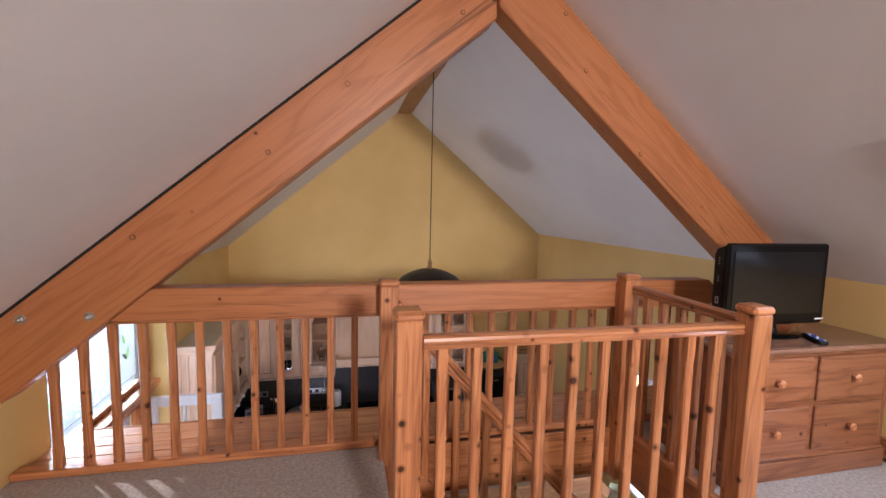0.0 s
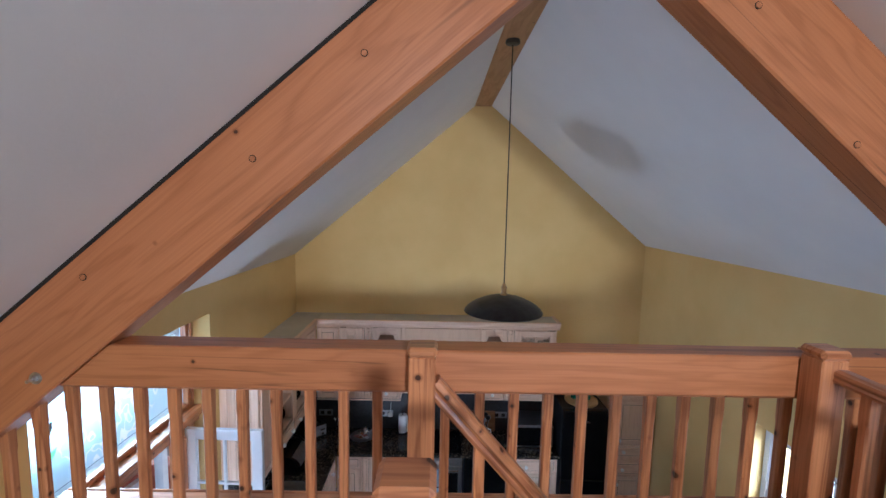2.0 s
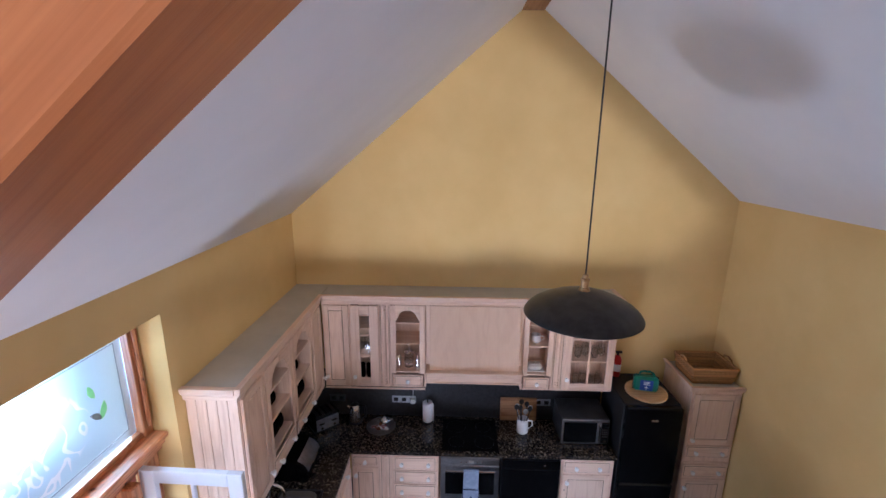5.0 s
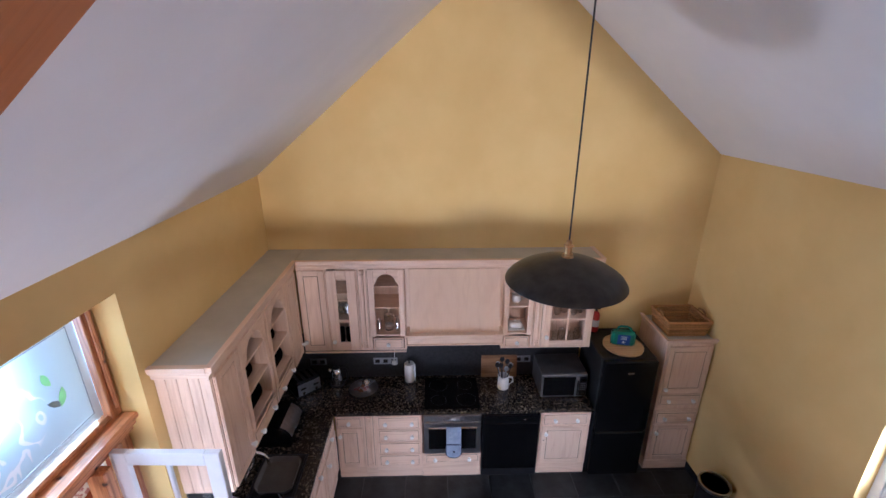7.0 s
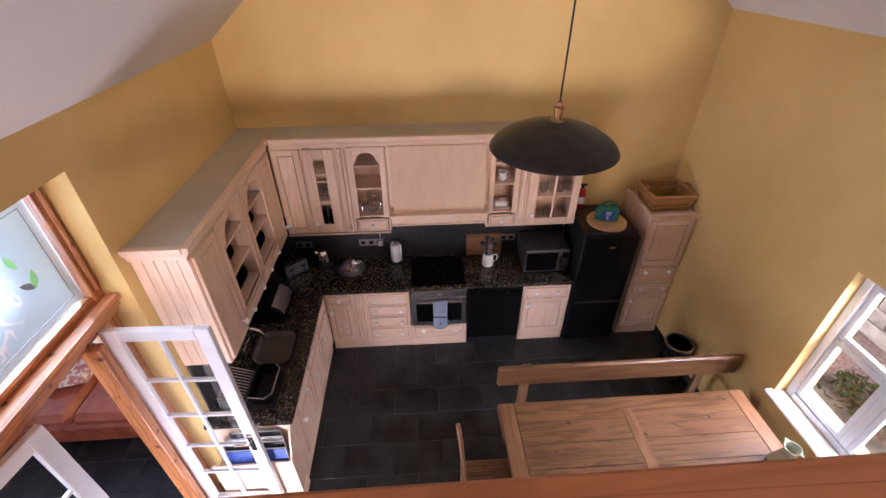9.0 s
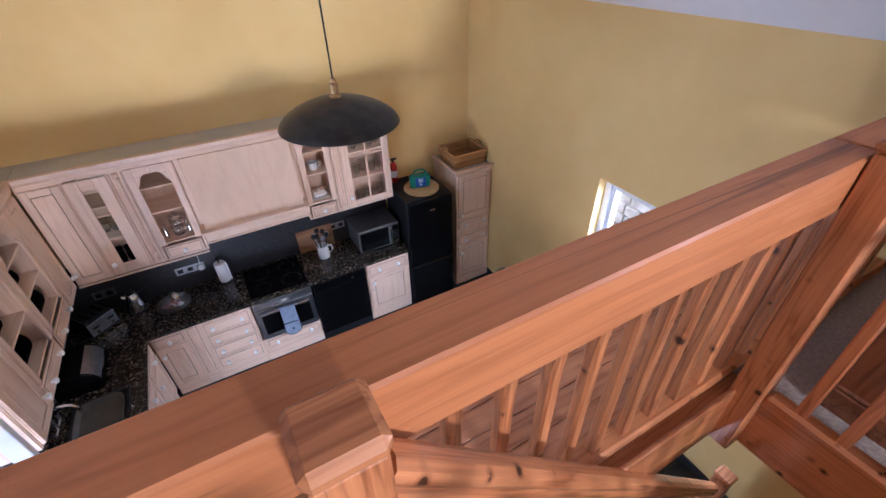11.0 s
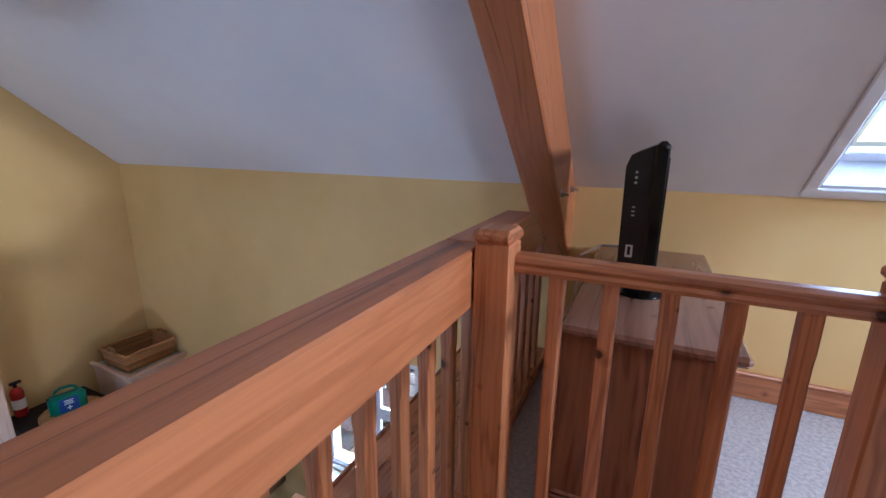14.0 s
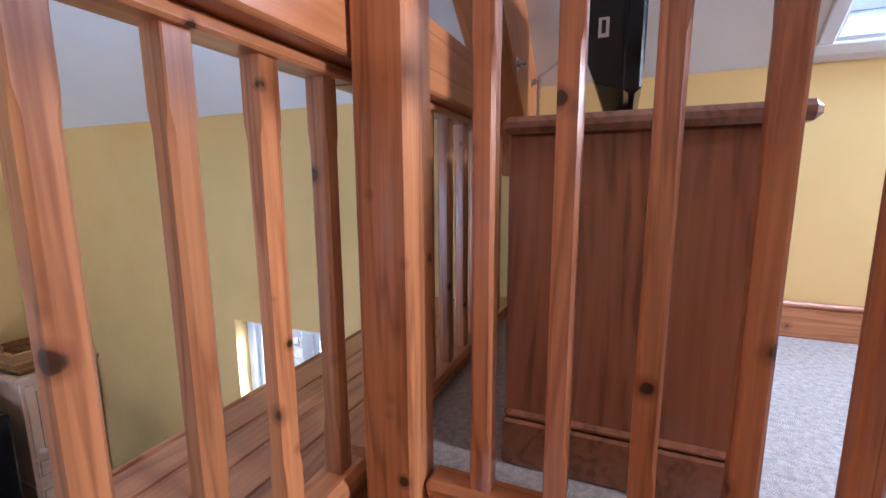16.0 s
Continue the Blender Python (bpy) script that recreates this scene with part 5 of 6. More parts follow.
def garden_door(name, at, turn, width, label, top=-0.30):
    """A white glazed door leaf in its own frame: hinged at the origin and running along x."""
    t = thing(name, at, label, "door", turn=turn, local=True)
    h = top - ZF - 0.012
    st = 0.085
    for a, b in ((0, st), (width - st, width)):
        part("stile", box(B(), a, b, -0.02, 0.02, 0, h, 0.004), white_paint, t)
    for z0, z1 in ((0, 0.22), (h - st, h)):
        part("rail", box(B(), st + 0.0005, width - st - 0.0005, -0.0195, 0.0195, z0, z1, 0.004), white_paint, t)
    gh = (h - st - 0.22) / 5
    for k in range(1, 5):
        part("glazing_bar", box(B(), st, width - st, -0.015, 0.015, 0.22 + k * gh - 0.011, 0.22 + k * gh + 0.011, 0.005), white_paint, t)
    part("glazing_bar", box(B(), width / 2 - 0.011, width / 2 + 0.011, -0.0155, 0.0155, 0.22, h - st, 0.005), white_paint, t)
    p = part("pane", box(B(), st - 0.003, width - st + 0.003, -0.003, 0.003, 0.217, h - st + 0.003), clear, t)
    p.visible_shadow = False
    bm = tube(B(), [(width - 0.045, -0.022, 1.0), (width - 0.045, -0.06, 1.0), (width - 0.15, -0.06, 1.0)], 0.009, 8)
    tube(bm, [(width - 0.045, 0.022, 1.0), (width - 0.045, 0.06, 1.0), (width - 0.15, 0.06, 1.0)], 0.009, 8)
    box(bm, width - 0.065, width - 0.025, -0.026, -0.0205, 0.88, 1.08, 0.004)
    box(bm, width - 0.065, width - 0.025, 0.0205, 0.026, 0.88, 1.08, 0.004)
    part("door_handle", bm, chrome, t, "steel lever handle", True)
    return t


garden_door("garden_door", (XL - 0.10, 3.925, ZF + 0.006), -2, 0.60, "white glazed garden door standing open into the kitchen")
garden_door("garden_door", (GX, OY0 + 0.08, ZF + 0.006), 80, 0.71, "white glazed garden door left slightly ajar", -0.345)

part("door_lining", box(B(), XL - 0.16, XL - 0.06, 3.80, 3.868, ZF, TZ0 - 0.001, 0.006), pine_z, scr, "bright pine door lining beside the hinges")

# ---- kitchen window ----
wn = thing("window_kitchen", (XR + 0.15, (WY0 + WY1) / 2, WZ0), "white painted two-light window over the dining table", "window", kind="structure")
wx = XR + 0.12
n = 3
for a in ((WY0, WY0 + 0.06, WZ0, WZ1), (WY1 - 0.06, WY1, WZ0, WZ1), (WY0 + 0.061, WY1 - 0.061, WZ0, WZ0 + 0.06), (WY0 + 0.061, WY1 - 0.061, WZ1 - 0.06, WZ1)):
    part("frame", box(B(), wx - 0.03, wx + 0.05, *a, 0.005), white_paint, wn)
wy = [WY0 + 0.061 + (WY1 - WY0 - 0.122) * k / n for k in range(n + 1)]
zm = -0.86
for k in range(n):
    if k:
        part("mullion", box(B(), wx - 0.025, wx + 0.045, wy[k] - 0.03, wy[k] + 0.03, WZ0 + 0.061, WZ1 - 0.061, 0.005), white_paint, wn)
    y0, y1 = wy[k] + (0.031 if k else 0.001), wy[k + 1] - (0.031 if k < n - 1 else 0.001)
    for z0, z1, dx in ((WZ0 + 0.062, zm + 0.02, 0.0), (zm + 0.021, WZ1 - 0.062, 0.012)):
        s = part("sash", box(B(), wx - 0.02 + dx, wx + 0.015 + dx, y0, y0 + 0.04, z0, z1, 0.004), white_paint, wn)
        part("sash_stile", box(B(), wx - 0.02 + dx, wx + 0.015 + dx, y1 - 0.04, y1, z0, z1, 0.004), white_paint, s)
        part("sash_rail", box(B(), wx - 0.0195 + dx, wx + 0.0145 + dx, y0 + 0.0405, y1 - 0.0405, z0, z0 + 0.045, 0.004), white_paint, s)
        part("sash_rail", box(B(), wx - 0.0195 + dx, wx + 0.0145 + dx, y0 + 0.0405, y1 - 0.0405, z1 - 0.045, z1, 0.004), white_paint, s)
        p = part("pane", box(B(), wx - 0.004 + dx, wx + 0.0 + dx, y0 + 0.036, y1 - 0.036, z0 + 0.04, z1 - 0.04), clear, s)
        p.visible_shadow = False
part("window_sill", box(B(), XR - 0.06, wx - 0.031, WY0 - 0.03, WY1 + 0.03, WZ0 - 0.03, WZ0 + 0.004, 0.01), white_paint, wn, "deep white window sill")

# ---- dining table, bench and chair ----
TZ = ZF + 0.76
tab = thing("dining_table", (1.65, 3.6, ZF), "old oak dining table with worn plank top", "table")
X0, X1, Y0, Y1 = 0.64, 2.70, 3.30, 4.23
for x in (X0, X1 - 0.12):
    part("end_board", box(B(), x, x + 0.12, Y0, Y1, TZ - 0.042, TZ, 0.006), table_y, tab, "cross-grained breadboard end")
for k in range(5):
    w5 = (Y1 - Y0) / 5
    part("plank", box(B(), X0 + 0.122, X1 - 0.122, Y0 + k * w5 + 0.0012, Y0 + (k + 1) * w5 - 0.0012, TZ - 0.041, TZ - 0.001, 0.003), table_x, tab)
part("inset_strip", box(B(), 1.62, 1.70, 3.62, 4.11, TZ - 0.004, TZ + 0.0025, 0.002), table_y, tab, "dark wooden inset strip")
for y in (Y0 + 0.09, Y1 - 0.11):
    part("apron", box(B(), X0 + 0.14, X1 - 0.14, y, y + 0.022, TZ - 0.15, TZ - 0.043, 0.003), table_x, tab)
for x in (X0 + 0.15, X1 - 0.15):
    for y in (Y0 + 0.13, Y1 - 0.13):
        part("leg", lathe(B(), x, y, [(0.03, ZF), (0.042, ZF + 0.04), (0.03, ZF + 0.10), (0.04, ZF + 0.3), (0.048, ZF + 0.5), (0.035, ZF + 0.54), (0.05, ZF + 0.56), (0.05, TZ - 0.044)], 16), table_z, tab, smooth=True)
ben = thing("bench", (1.7, 4.45, ZF), "oak settle bench with a plain plank back", "bench")
part("backrest", box(B(), 0.665, 2.80, 4.43, 4.475, -1.69, -1.47, 0.012), table_x, ben)
part("seat", box(B(), 0.68, 2.79, 4.09, 4.42, ZF + 0.425, ZF + 0.46, 0.008), table_x, ben)
for x in (0.92, 2.52):
    part("back_post", box(B(), x - 0.04, x + 0.04, 4.476, 4.51, ZF, -1.50, 0.006), table_z, ben)
    part("leg", box(B(), x - 0.035, x + 0.035, 4.12, 4.17, ZF, ZF + 0.424, 0.006), table_z, ben)
    part("stretcher", box(B(), x - 0.02, x + 0.02, 4.171, 4.475, ZF + 0.12, ZF + 0.18, 0.005), table_y, ben)
chr_ = thing("dining_chair", (0.42, 3.75, ZF), "oak dining chair at the table's end", "chair", turn=0)
part("seat", box(B(), 0.30, 0.70, 3.52, 3.94, ZF + 0.43, ZF + 0.46, 0.012), table_x, chr_)
for y in (3.53, 3.93):
    part("back_post", tube(B(), [(0.33, y, ZF), (0.325, y, ZF + 0.45), (0.30, y, ZF + 0.75), (0.275, y, ZF + 0.97)], 0.018, 10), table_z, chr_, smooth=True)
    part("leg", tube(B(), [(0.66, y, ZF), (0.66, y, ZF + 0.435)], 0.018, 10), table_z, chr_, smooth=True)
for z in (0.62, 0.77, 0.91):
    part("slat", box(B(), 0.283 + (0.91 - z) * 0.09, 0.30 + (0.91 - z) * 0.09, 3.535, 3.925, ZF + z - 0.03, ZF + z + 0.03, 0.005), table_y, chr_)
jx, jy, jz = 2.575, 3.60, TZ + 0.0005
jug = thing("enamel_jug", (jx, jy, jz), "pale green enamel jug standing on the dining table", "jug")
part("body", lathe(B(), jx, jy, [(0.078, jz), (0.082, jz + 0.008), (0.074, jz + 0.035), (0.055, jz + 0.11), (0.042, jz + 0.155), (0.044, jz + 0.175), (0.056, jz + 0.21), (0.052, jz + 0.21), (0.040, jz + 0.172), (0.037, jz + 0.15), (0.05, jz + 0.10)], 30), cream_enamel, jug, smooth=True)
part("spout", prism(B(), [(jx - 0.022, jy + 0.047), (jx + 0.022, jy + 0.047), (jx, jy + 0.082)], 2, jz + 0.192, jz + 0.209), cream_enamel, jug)
part("handle", tube(B(), [(jx + 0.03, jy - 0.038, jz + 0.195), (jx + 0.05, jy - 0.085, jz + 0.18), (jx + 0.052, jy - 0.095, jz + 0.12), (jx + 0.04, jy - 0.055, jz + 0.075)], 0.008, 8), cream_enamel, jug, smooth=True)

# ---- bin, extinguisher, first aid box, basket ----
bx, by = 2.66, 5.0
bn = thing("waste_bin", (bx, by, ZF), "black pedal bin with a steel rim and open top", "bin")
part("body", lathe(B(), bx, by, [(0.115, ZF), (0.125, ZF + 0.03), (0.135, ZF + 0.48), (0.128, ZF + 0.48), (0.12, ZF + 0.06)], 32), black_plastic, bn, smooth=True)
part("rim", lathe(B(), bx, by, [(0.137, ZF + 0.47), (0.142, ZF + 0.485), (0.138, ZF + 0.50), (0.122, ZF + 0.50), (0.126, ZF + 0.47)], 32), steel, bn, "brushed steel rim", True)
ex = thing("fire_extinguisher", (1.80, 6.12, -0.93), "small red fire extinguisher on the wall", "fire extinguisher")
part("cylinder", lathe(B(), 1.80, 6.12, [(0.038, -0.925), (0.042, -0.915), (0.042, -0.73), (0.03, -0.70), (0.014, -0.685)], 20), red_paint, ex, smooth=True)
part("valve", box(lathe(B(), 1.80, 6.12, [(0.013, -0.686), (0.013, -0.655)], 12), 1.77, 1.84, 6.108, 6.13, -0.66, -0.64, 0.003), black_plastic, ex)
part("label", lathe(B(), 1.80, 6.12, [(0.0426, -0.86), (0.0426, -0.78)], 20), paper, ex, "pale printed label")
board = thing("round_board", (2.0, 5.83, -0.93), "round birch board on top of the fridge", "board")
part("disc", lathe(B(), 1.985, 5.80, [(0.185, -0.929), (0.19, -0.924), (0.19, -0.912), (0.185, -0.908)], 44), birch, board)
part("rim", lathe(B(), 1.985, 5.80, [(0.191, -0.926), (0.198, -0.922), (0.198, -0.9), (0.191, -0.897), (0.1905, -0.905)], 44), birch, board, smooth=True)
fa = thing("first_aid_box", (1.98, 5.82, -0.907), "green plastic first aid box with a blue label", "first aid box", turn=-12, local=True)
part("case", box(B(), -0.115, 0.115, -0.045, 0.045, 0.001, 0.155, 0.02), green_plastic, fa)
part("seam", box(B(), -0.1155, 0.1155, -0.003, 0.003, 0.0, 0.1555), black_plastic, fa)
pts = [(-0.075, 0, 0.15), (-0.06, 0, 0.19), (-0.03, 0, 0.205), (0.03, 0, 0.205), (0.06, 0, 0.19), (0.075, 0, 0.15)]
part("handle", tube(B(), pts, 0.011, 8), green_plastic, fa, smooth=True)
lab = part("label", box(B(), -0.06, 0.06, -0.0475, -0.0455, 0.02, 0.13), label_blue, fa, "blue label with a white cross")
bm = box(B(), -0.004, 0.004, -0.049, -0.048, 0.032, 0.068)
box(bm, -0.016, 0.016, -0.0495, -0.0485, 0.046, 0.054)
part("cross", bm, paper, lab)
for z, hw in ((0.112, 0.03), (0.098, 0.024), (0.084, 0.03)):
    part("text_bar", box(B(), -hw, hw, -0.049, -0.048, z - 0.004, z + 0.003), paper, lab)


def basket(x0, x1, y0, y1, z0, z1):
    """A woven willow basket: uprights, woven rows, rim and ear handles."""
    t = thing("wicker_basket", ((x0 + x1) / 2, (y0 + y1) / 2, z0), "rectangular woven willow basket on the tall cupboard", "basket")
    part("base", box(B(), x0 + 0.02, x1 - 0.02, y0 + 0.02, y1 - 0.02, z0 + 0.001, z0 + 0.012, 0.004), wicker, t)
    rows = 15
    for r in range(rows):
        z = z0 + 0.01 + (z1 - z0 - 0.02) * r / (rows - 1)
        sp = 0.024 * (1 - r / (rows - 1))
        pts = []
        for (ax, ay), (bx_, by_) in zip(((x0 + sp, y0 + sp), (x1 - sp, y0 + sp), (x1 - sp, y1 - sp), (x0 + sp, y1 - sp)), ((x1 - sp, y0 + sp), (x1 - sp, y1 - sp), (x0 + sp, y1 - sp), (x0 + sp, y0 + sp))):
            m_ = 18
            nx, ny = (by_ - ay), -(bx_ - ax)
            ln = math.hypot(nx, ny)
            for k in range(m_):
                w_ = 0.004 * (1 if (k + r) % 2 else -1)
                pts.append((ax + (bx_ - ax) * k / m_ + nx / ln * w_, ay + (by_ - ay) * k / m_ + ny / ln * w_, z))
        pts.append(pts[0])
        part("willow_band", tube(B(), pts, 0.0058, 5), wicker, t, smooth=True)
    rim = []
    for k in range(80):
        a = k / 80 * 4
        i, q = int(a), a - int(a)
        c = [(x0, y0), (x1, y0), (x1, y1), (x0, y1), (x0, y0)]
        rim.append((c[i][0] + (c[i + 1][0] - c[i][0]) * q, c[i][1] + (c[i + 1][1] - c[i][1]) * q, z1 + 0.003 * (k % 2)))
    rim.append(rim[0])
    part("rim", tube(B(), rim, 0.011, 6), wicker, t, "plaited rim", True)
    for x in (x0, x1):
        ym = (y0 + y1) / 2
        pts = [(x, ym - 0.07, z1), (x, ym - 0.055, z1 + 0.035), (x, ym, z1 + 0.048), (x, ym + 0.055, z1 + 0.035), (x, ym + 0.07, z1)]
        part("handle", tube(B(), pts, 0.01, 7), wicker, t, smooth=True)


basket(2.375, 2.805, 5.72, 6.09, TT + 0.021, TT + 0.185)

# ---- things on the worktop and in the cabinets ----
Z = WT + 0.001
ts = thing("toaster", (-1.36, 5.98, Z), "black and steel four-slot toaster", "toaster", turn=40, local=True)
part("body", box(B(), -0.15, 0.15, -0.11, 0.11, 0.012, 0.19, 0.03), black_gloss, ts)
part("front_plate", box(B(), -0.125, 0.125, -0.114, -0.108, 0.03, 0.165, 0.004), steel, ts)
for x in (-0.07, 0.07):
    part("lever", box(B(), x - 0.03, x + 0.03, -0.135, -0.114, 0.105, 0.118, 0.004), black_plastic, ts)
    part("dial", lathe(B(), x, 0.06, [(0.016, -0.128), (0.016, -0.113)], 14, 1), chrome, ts)
# Slots are not cut: dark slabs stand in for their shaded insides.
for x in (-0.09, -0.03, 0.03, 0.09):
    part("slot", box(B(), x - 0.016, x + 0.016, -0.085, 0.085, 0.187, 0.1912), joint_shade, ts)
part("base", box(B(), -0.14, 0.14, -0.10, 0.10, 0.0, 0.013), black_plastic, ts)
kt = thing("kettle", (-1.03, 6.07, Z), "polished steel jug kettle with a black handle", "kettle")
kx, ky = -1.03, 6.06
part("base", lathe(B(), kx, ky, [(0.075, Z), (0.078, Z + 0.015), (0.07, Z + 0.022)], 26), black_plastic, kt)
part("body", lathe(B(), kx, ky, [(0.07, Z + 0.022), (0.072, Z + 0.05), (0.062, Z + 0.16), (0.055, Z + 0.20), (0.04, Z + 0.215)], 30), chrome, kt, smooth=True)
part("lid", lathe(B(), kx, ky, [(0.042, Z + 0.215), (0.035, Z + 0.225), (0.012, Z + 0.23), (0.012, Z + 0.245)], 22), black_plastic, kt, smooth=True)
part("handle", tube(B(), [(kx + 0.05, ky, Z + 0.205), (kx + 0.105, ky, Z + 0.20), (kx + 0.12, ky, Z + 0.15), (kx + 0.11, ky, Z + 0.06), (kx + 0.07, ky, Z + 0.04)], 0.012, 8), black_plastic, kt, smooth=True)
part("spout", tube(B(), [(kx - 0.05, ky, Z + 0.16), (kx - 0.085, ky, Z + 0.195)], 0.016, 8), chrome, kt, smooth=True)
tr = thing("tea_tray", (-0.73, 5.98, Z), "round steel tray with teapot and sachets", "tray")
part("plate", lathe(B(), -0.73, 5.97, [(0.12, Z), (0.155, Z + 0.012), (0.158, Z + 0.016), (0.15, Z + 0.014), (0.118, Z + 0.005)], 36), steel, tr, smooth=True)
pot = thing("teapot", (-0.70, 6.0, Z + 0.006), "small polished steel teapot on the tray", "teapot")
part("body", lathe(B(), -0.70, 6.01, [(0.035, Z + 0.006), (0.05, Z + 0.03), (0.05, Z + 0.06), (0.036, Z + 0.085), (0.03, Z + 0.09)], 22), chrome, pot, smooth=True)
part("lid", lathe(B(), -0.70, 6.01, [(0.031, Z + 0.09), (0.02, Z + 0.10), (0.008, Z + 0.103), (0.01, Z + 0.115)], 18), chrome, pot, smooth=True)
part("spout", tube(B(), [(-0.655, 6.01, Z + 0.045), (-0.625, 6.01, Z + 0.06), (-0.61, 6.01, Z + 0.085)], 0.009, 8), chrome, pot, smooth=True)
part("handle", tube(B(), [(-0.745, 6.01, Z + 0.075), (-0.785, 6.01, Z + 0.07), (-0.785, 6.01, Z + 0.035), (-0.748, 6.01, Z + 0.03)], 0.006, 8), chrome, pot, smooth=True)
rs = random.Random(4)
for k in range(9):
    a = rs.uniform(0, 360)
    r = rs.uniform(0.03, 0.09)
    s = thing("tea_sachet", (-0.745 + r * math.cos(radians(a)), 5.93 + 0.5 * r * math.sin(radians(a)), Z + 0.006 + 0.006 * k), "small paper tea or coffee sachet", "sachet", "sachets on the tea tray", turn=a, local=True)
    part("packet", box(B(), -0.035, 0.035, -0.022, 0.022, 0.0, 0.006, 0.002), (paper, chest_x, cushion_mat)[k % 3], s)
kr = thing("kitchen_roll", (-0.23, 6.10, Z), "roll of white kitchen paper on a black stand", "kitchen roll")
part("stand", lathe(B(), -0.23, 6.09, [(0.06, Z), (0.062, Z + 0.008), (0.01, Z + 0.012), (0.008, Z + 0.29), (0.014, Z + 0.30)], 24), black_plastic, kr, smooth=True)
part("roll", lathe(B(), -0.23, 6.09, [(0.02, Z + 0.014), (0.052, Z + 0.014), (0.054, Z + 0.02), (0.054, Z + 0.235), (0.05, Z + 0.24), (0.02, Z + 0.24)], 28), paper, kr, smooth=True)
part("loose_sheet", prism(B(), [(-0.178, 6.08), (-0.165, 6.06), (-0.16, 6.06), (-0.172, 6.09)], 2, Z + 0.02, Z + 0.235), paper, kr)
cbd = thing("chopping_board", (0.79, 6.15, Z), "brown wooden chopping board leaning on the splashback", "chopping board")
bm = prism(B(), [(6.135, Z), (6.155, Z), (6.183, Z + 0.27), (6.163, Z + 0.27)], 0, 0.58, 0.985)
bmesh.ops.bevel(bm, geom=list(bm.edges), offset=0.006, segments=2, affect="EDGES")
part("slab", bm, walnut_board, cbd)
uj = thing("utensil_jug", (0.80, 5.96, Z), "white pottery jug full of kitchen utensils", "jug")
part("body", lathe(B(), 0.80, 5.95, [(0.05, Z), (0.062, Z + 0.01), (0.06, Z + 0.12), (0.055, Z + 0.15), (0.06, Z + 0.165), (0.054, Z + 0.165), (0.05, Z + 0.02)], 28), ceramic, uj, smooth=True)
part("handle", tube(B(), [(0.855, 5.95, Z + 0.14), (0.90, 5.95, Z + 0.135), (0.905, 5.95, Z + 0.08), (0.86, 5.95, Z + 0.04)], 0.009, 8), ceramic, uj, smooth=True)
for k in range(8):
    a = radians(k * 45 + 10)
    tipx, tipy, tipz = 0.80 + 0.075 * math.cos(a), 5.95 + 0.06 * math.sin(a), Z + 0.26 + 0.02 * (k % 3)
    s = thing("utensil", (0.80, 5.95, Z + 0.03), "dark kitchen utensil standing in the jug", "utensil", "utensils in the jug")
    part("shaft", tube(B(), [(0.80 + 0.02 * math.cos(a), 5.95 + 0.02 * math.sin(a), Z + 0.03), (tipx, tipy, tipz)], 0.005, 6), steel if k % 3 == 0 else black_plastic, s)
    bm = lathe(B(), 0, 0, [(0.004, 0.0), (0.024, 0.02), (0.026, 0.045), (0.014, 0.065)], 12)
    bmesh.ops.scale(bm, vec=(1, 0.35, 1), verts=bm.verts)
    bmesh.ops.translate(bm, vec=(tipx, tipy, tipz - 0.01), verts=bm.verts)
    part("blade", bm, steel if k % 3 == 0 else black_plastic, s, smooth=True)
mw = thing("microwave", (1.42, 5.97, Z), "grey steel microwave oven under the wall cabinet", "microwave")
part("casing", box(B(), 1.17, 1.655, 5.785, 6.16, Z + 0.012, Z + 0.29, 0.006), mottled("grey_metal_case", (0.11, 0.11, 0.115), (0.15, 0.15, 0.155), 9, 0.35, 0.1, 200, 0.7), mw)
part("front", box(B(), 1.172, 1.653, 5.765, 5.784, Z + 0.014, Z + 0.288, 0.005), steel, mw)
part("window", box(B(), 1.19, 1.525, 5.761, 5.7645, Z + 0.035, Z + 0.265, 0.002), black_gloss, mw)
part("handle", tube(B(), [(1.545, 5.765, Z + 0.05), (1.545, 5.735, Z + 0.06), (1.545, 5.735, Z + 0.24), (1.545, 5.765, Z + 0.25)], 0.008, 8), chrome, mw, smooth=True)
cp = part("control_panel", box(B(), 1.57, 1.645, 5.761, 5.7645, Z + 0.03, Z + 0.27, 0.002), black_plastic, mw)
part("display", box(B(), 1.58, 1.635, 5.758, 5.7605, Z + 0.215, Z + 0.245), screen_mat, cp)
for i in range(3):
    for j in range(4):
        part("button", box(B(), 1.58 + i * 0.02, 1.593 + i * 0.02, 5.758, 5.7605, Z + 0.10 + j * 0.026, Z + 0.115 + j * 0.026), steel, cp)
part("dial", lathe(B(), 1.607, Z + 0.06, [(0.02, 5.761), (0.019, 5.745)], 18, 1), chrome, cp)
for x in (1.20, 1.62):
    for y in (5.82, 6.12):
        part("foot", lathe(B(), x, y, [(0.012, Z), (0.012, Z + 0.0125)], 10), black_plastic, mw)
bb = thing("bread_bin", (-1.42, 5.36, Z), "black roll-top bread bin with a shiny front", "bread bin")
prof = [(-1.58, Z), (-1.27, Z), (-1.265, Z + 0.05)] + [(-1.42 + 0.155 * math.cos(a), Z + 0.05 + 0.15 * math.sin(a)) for a in [math.pi * 0.5 * k / 8 for k in range(1, 9)]] + [(-1.58, Z + 0.2)]
part("body", prism(B(), prof, 1, 5.17, 5.56), black_gloss, bb, smooth=True)
prof = [(-1.42 + r * math.cos(a), Z + 0.05 + (r - 0.005) * math.sin(a)) for r, s in ((0.159, 1), (0.1555, -1)) for a in [math.pi * (0.08 + 0.3 * (k if s > 0 else 6 - k) / 6) for k in range(7)]]
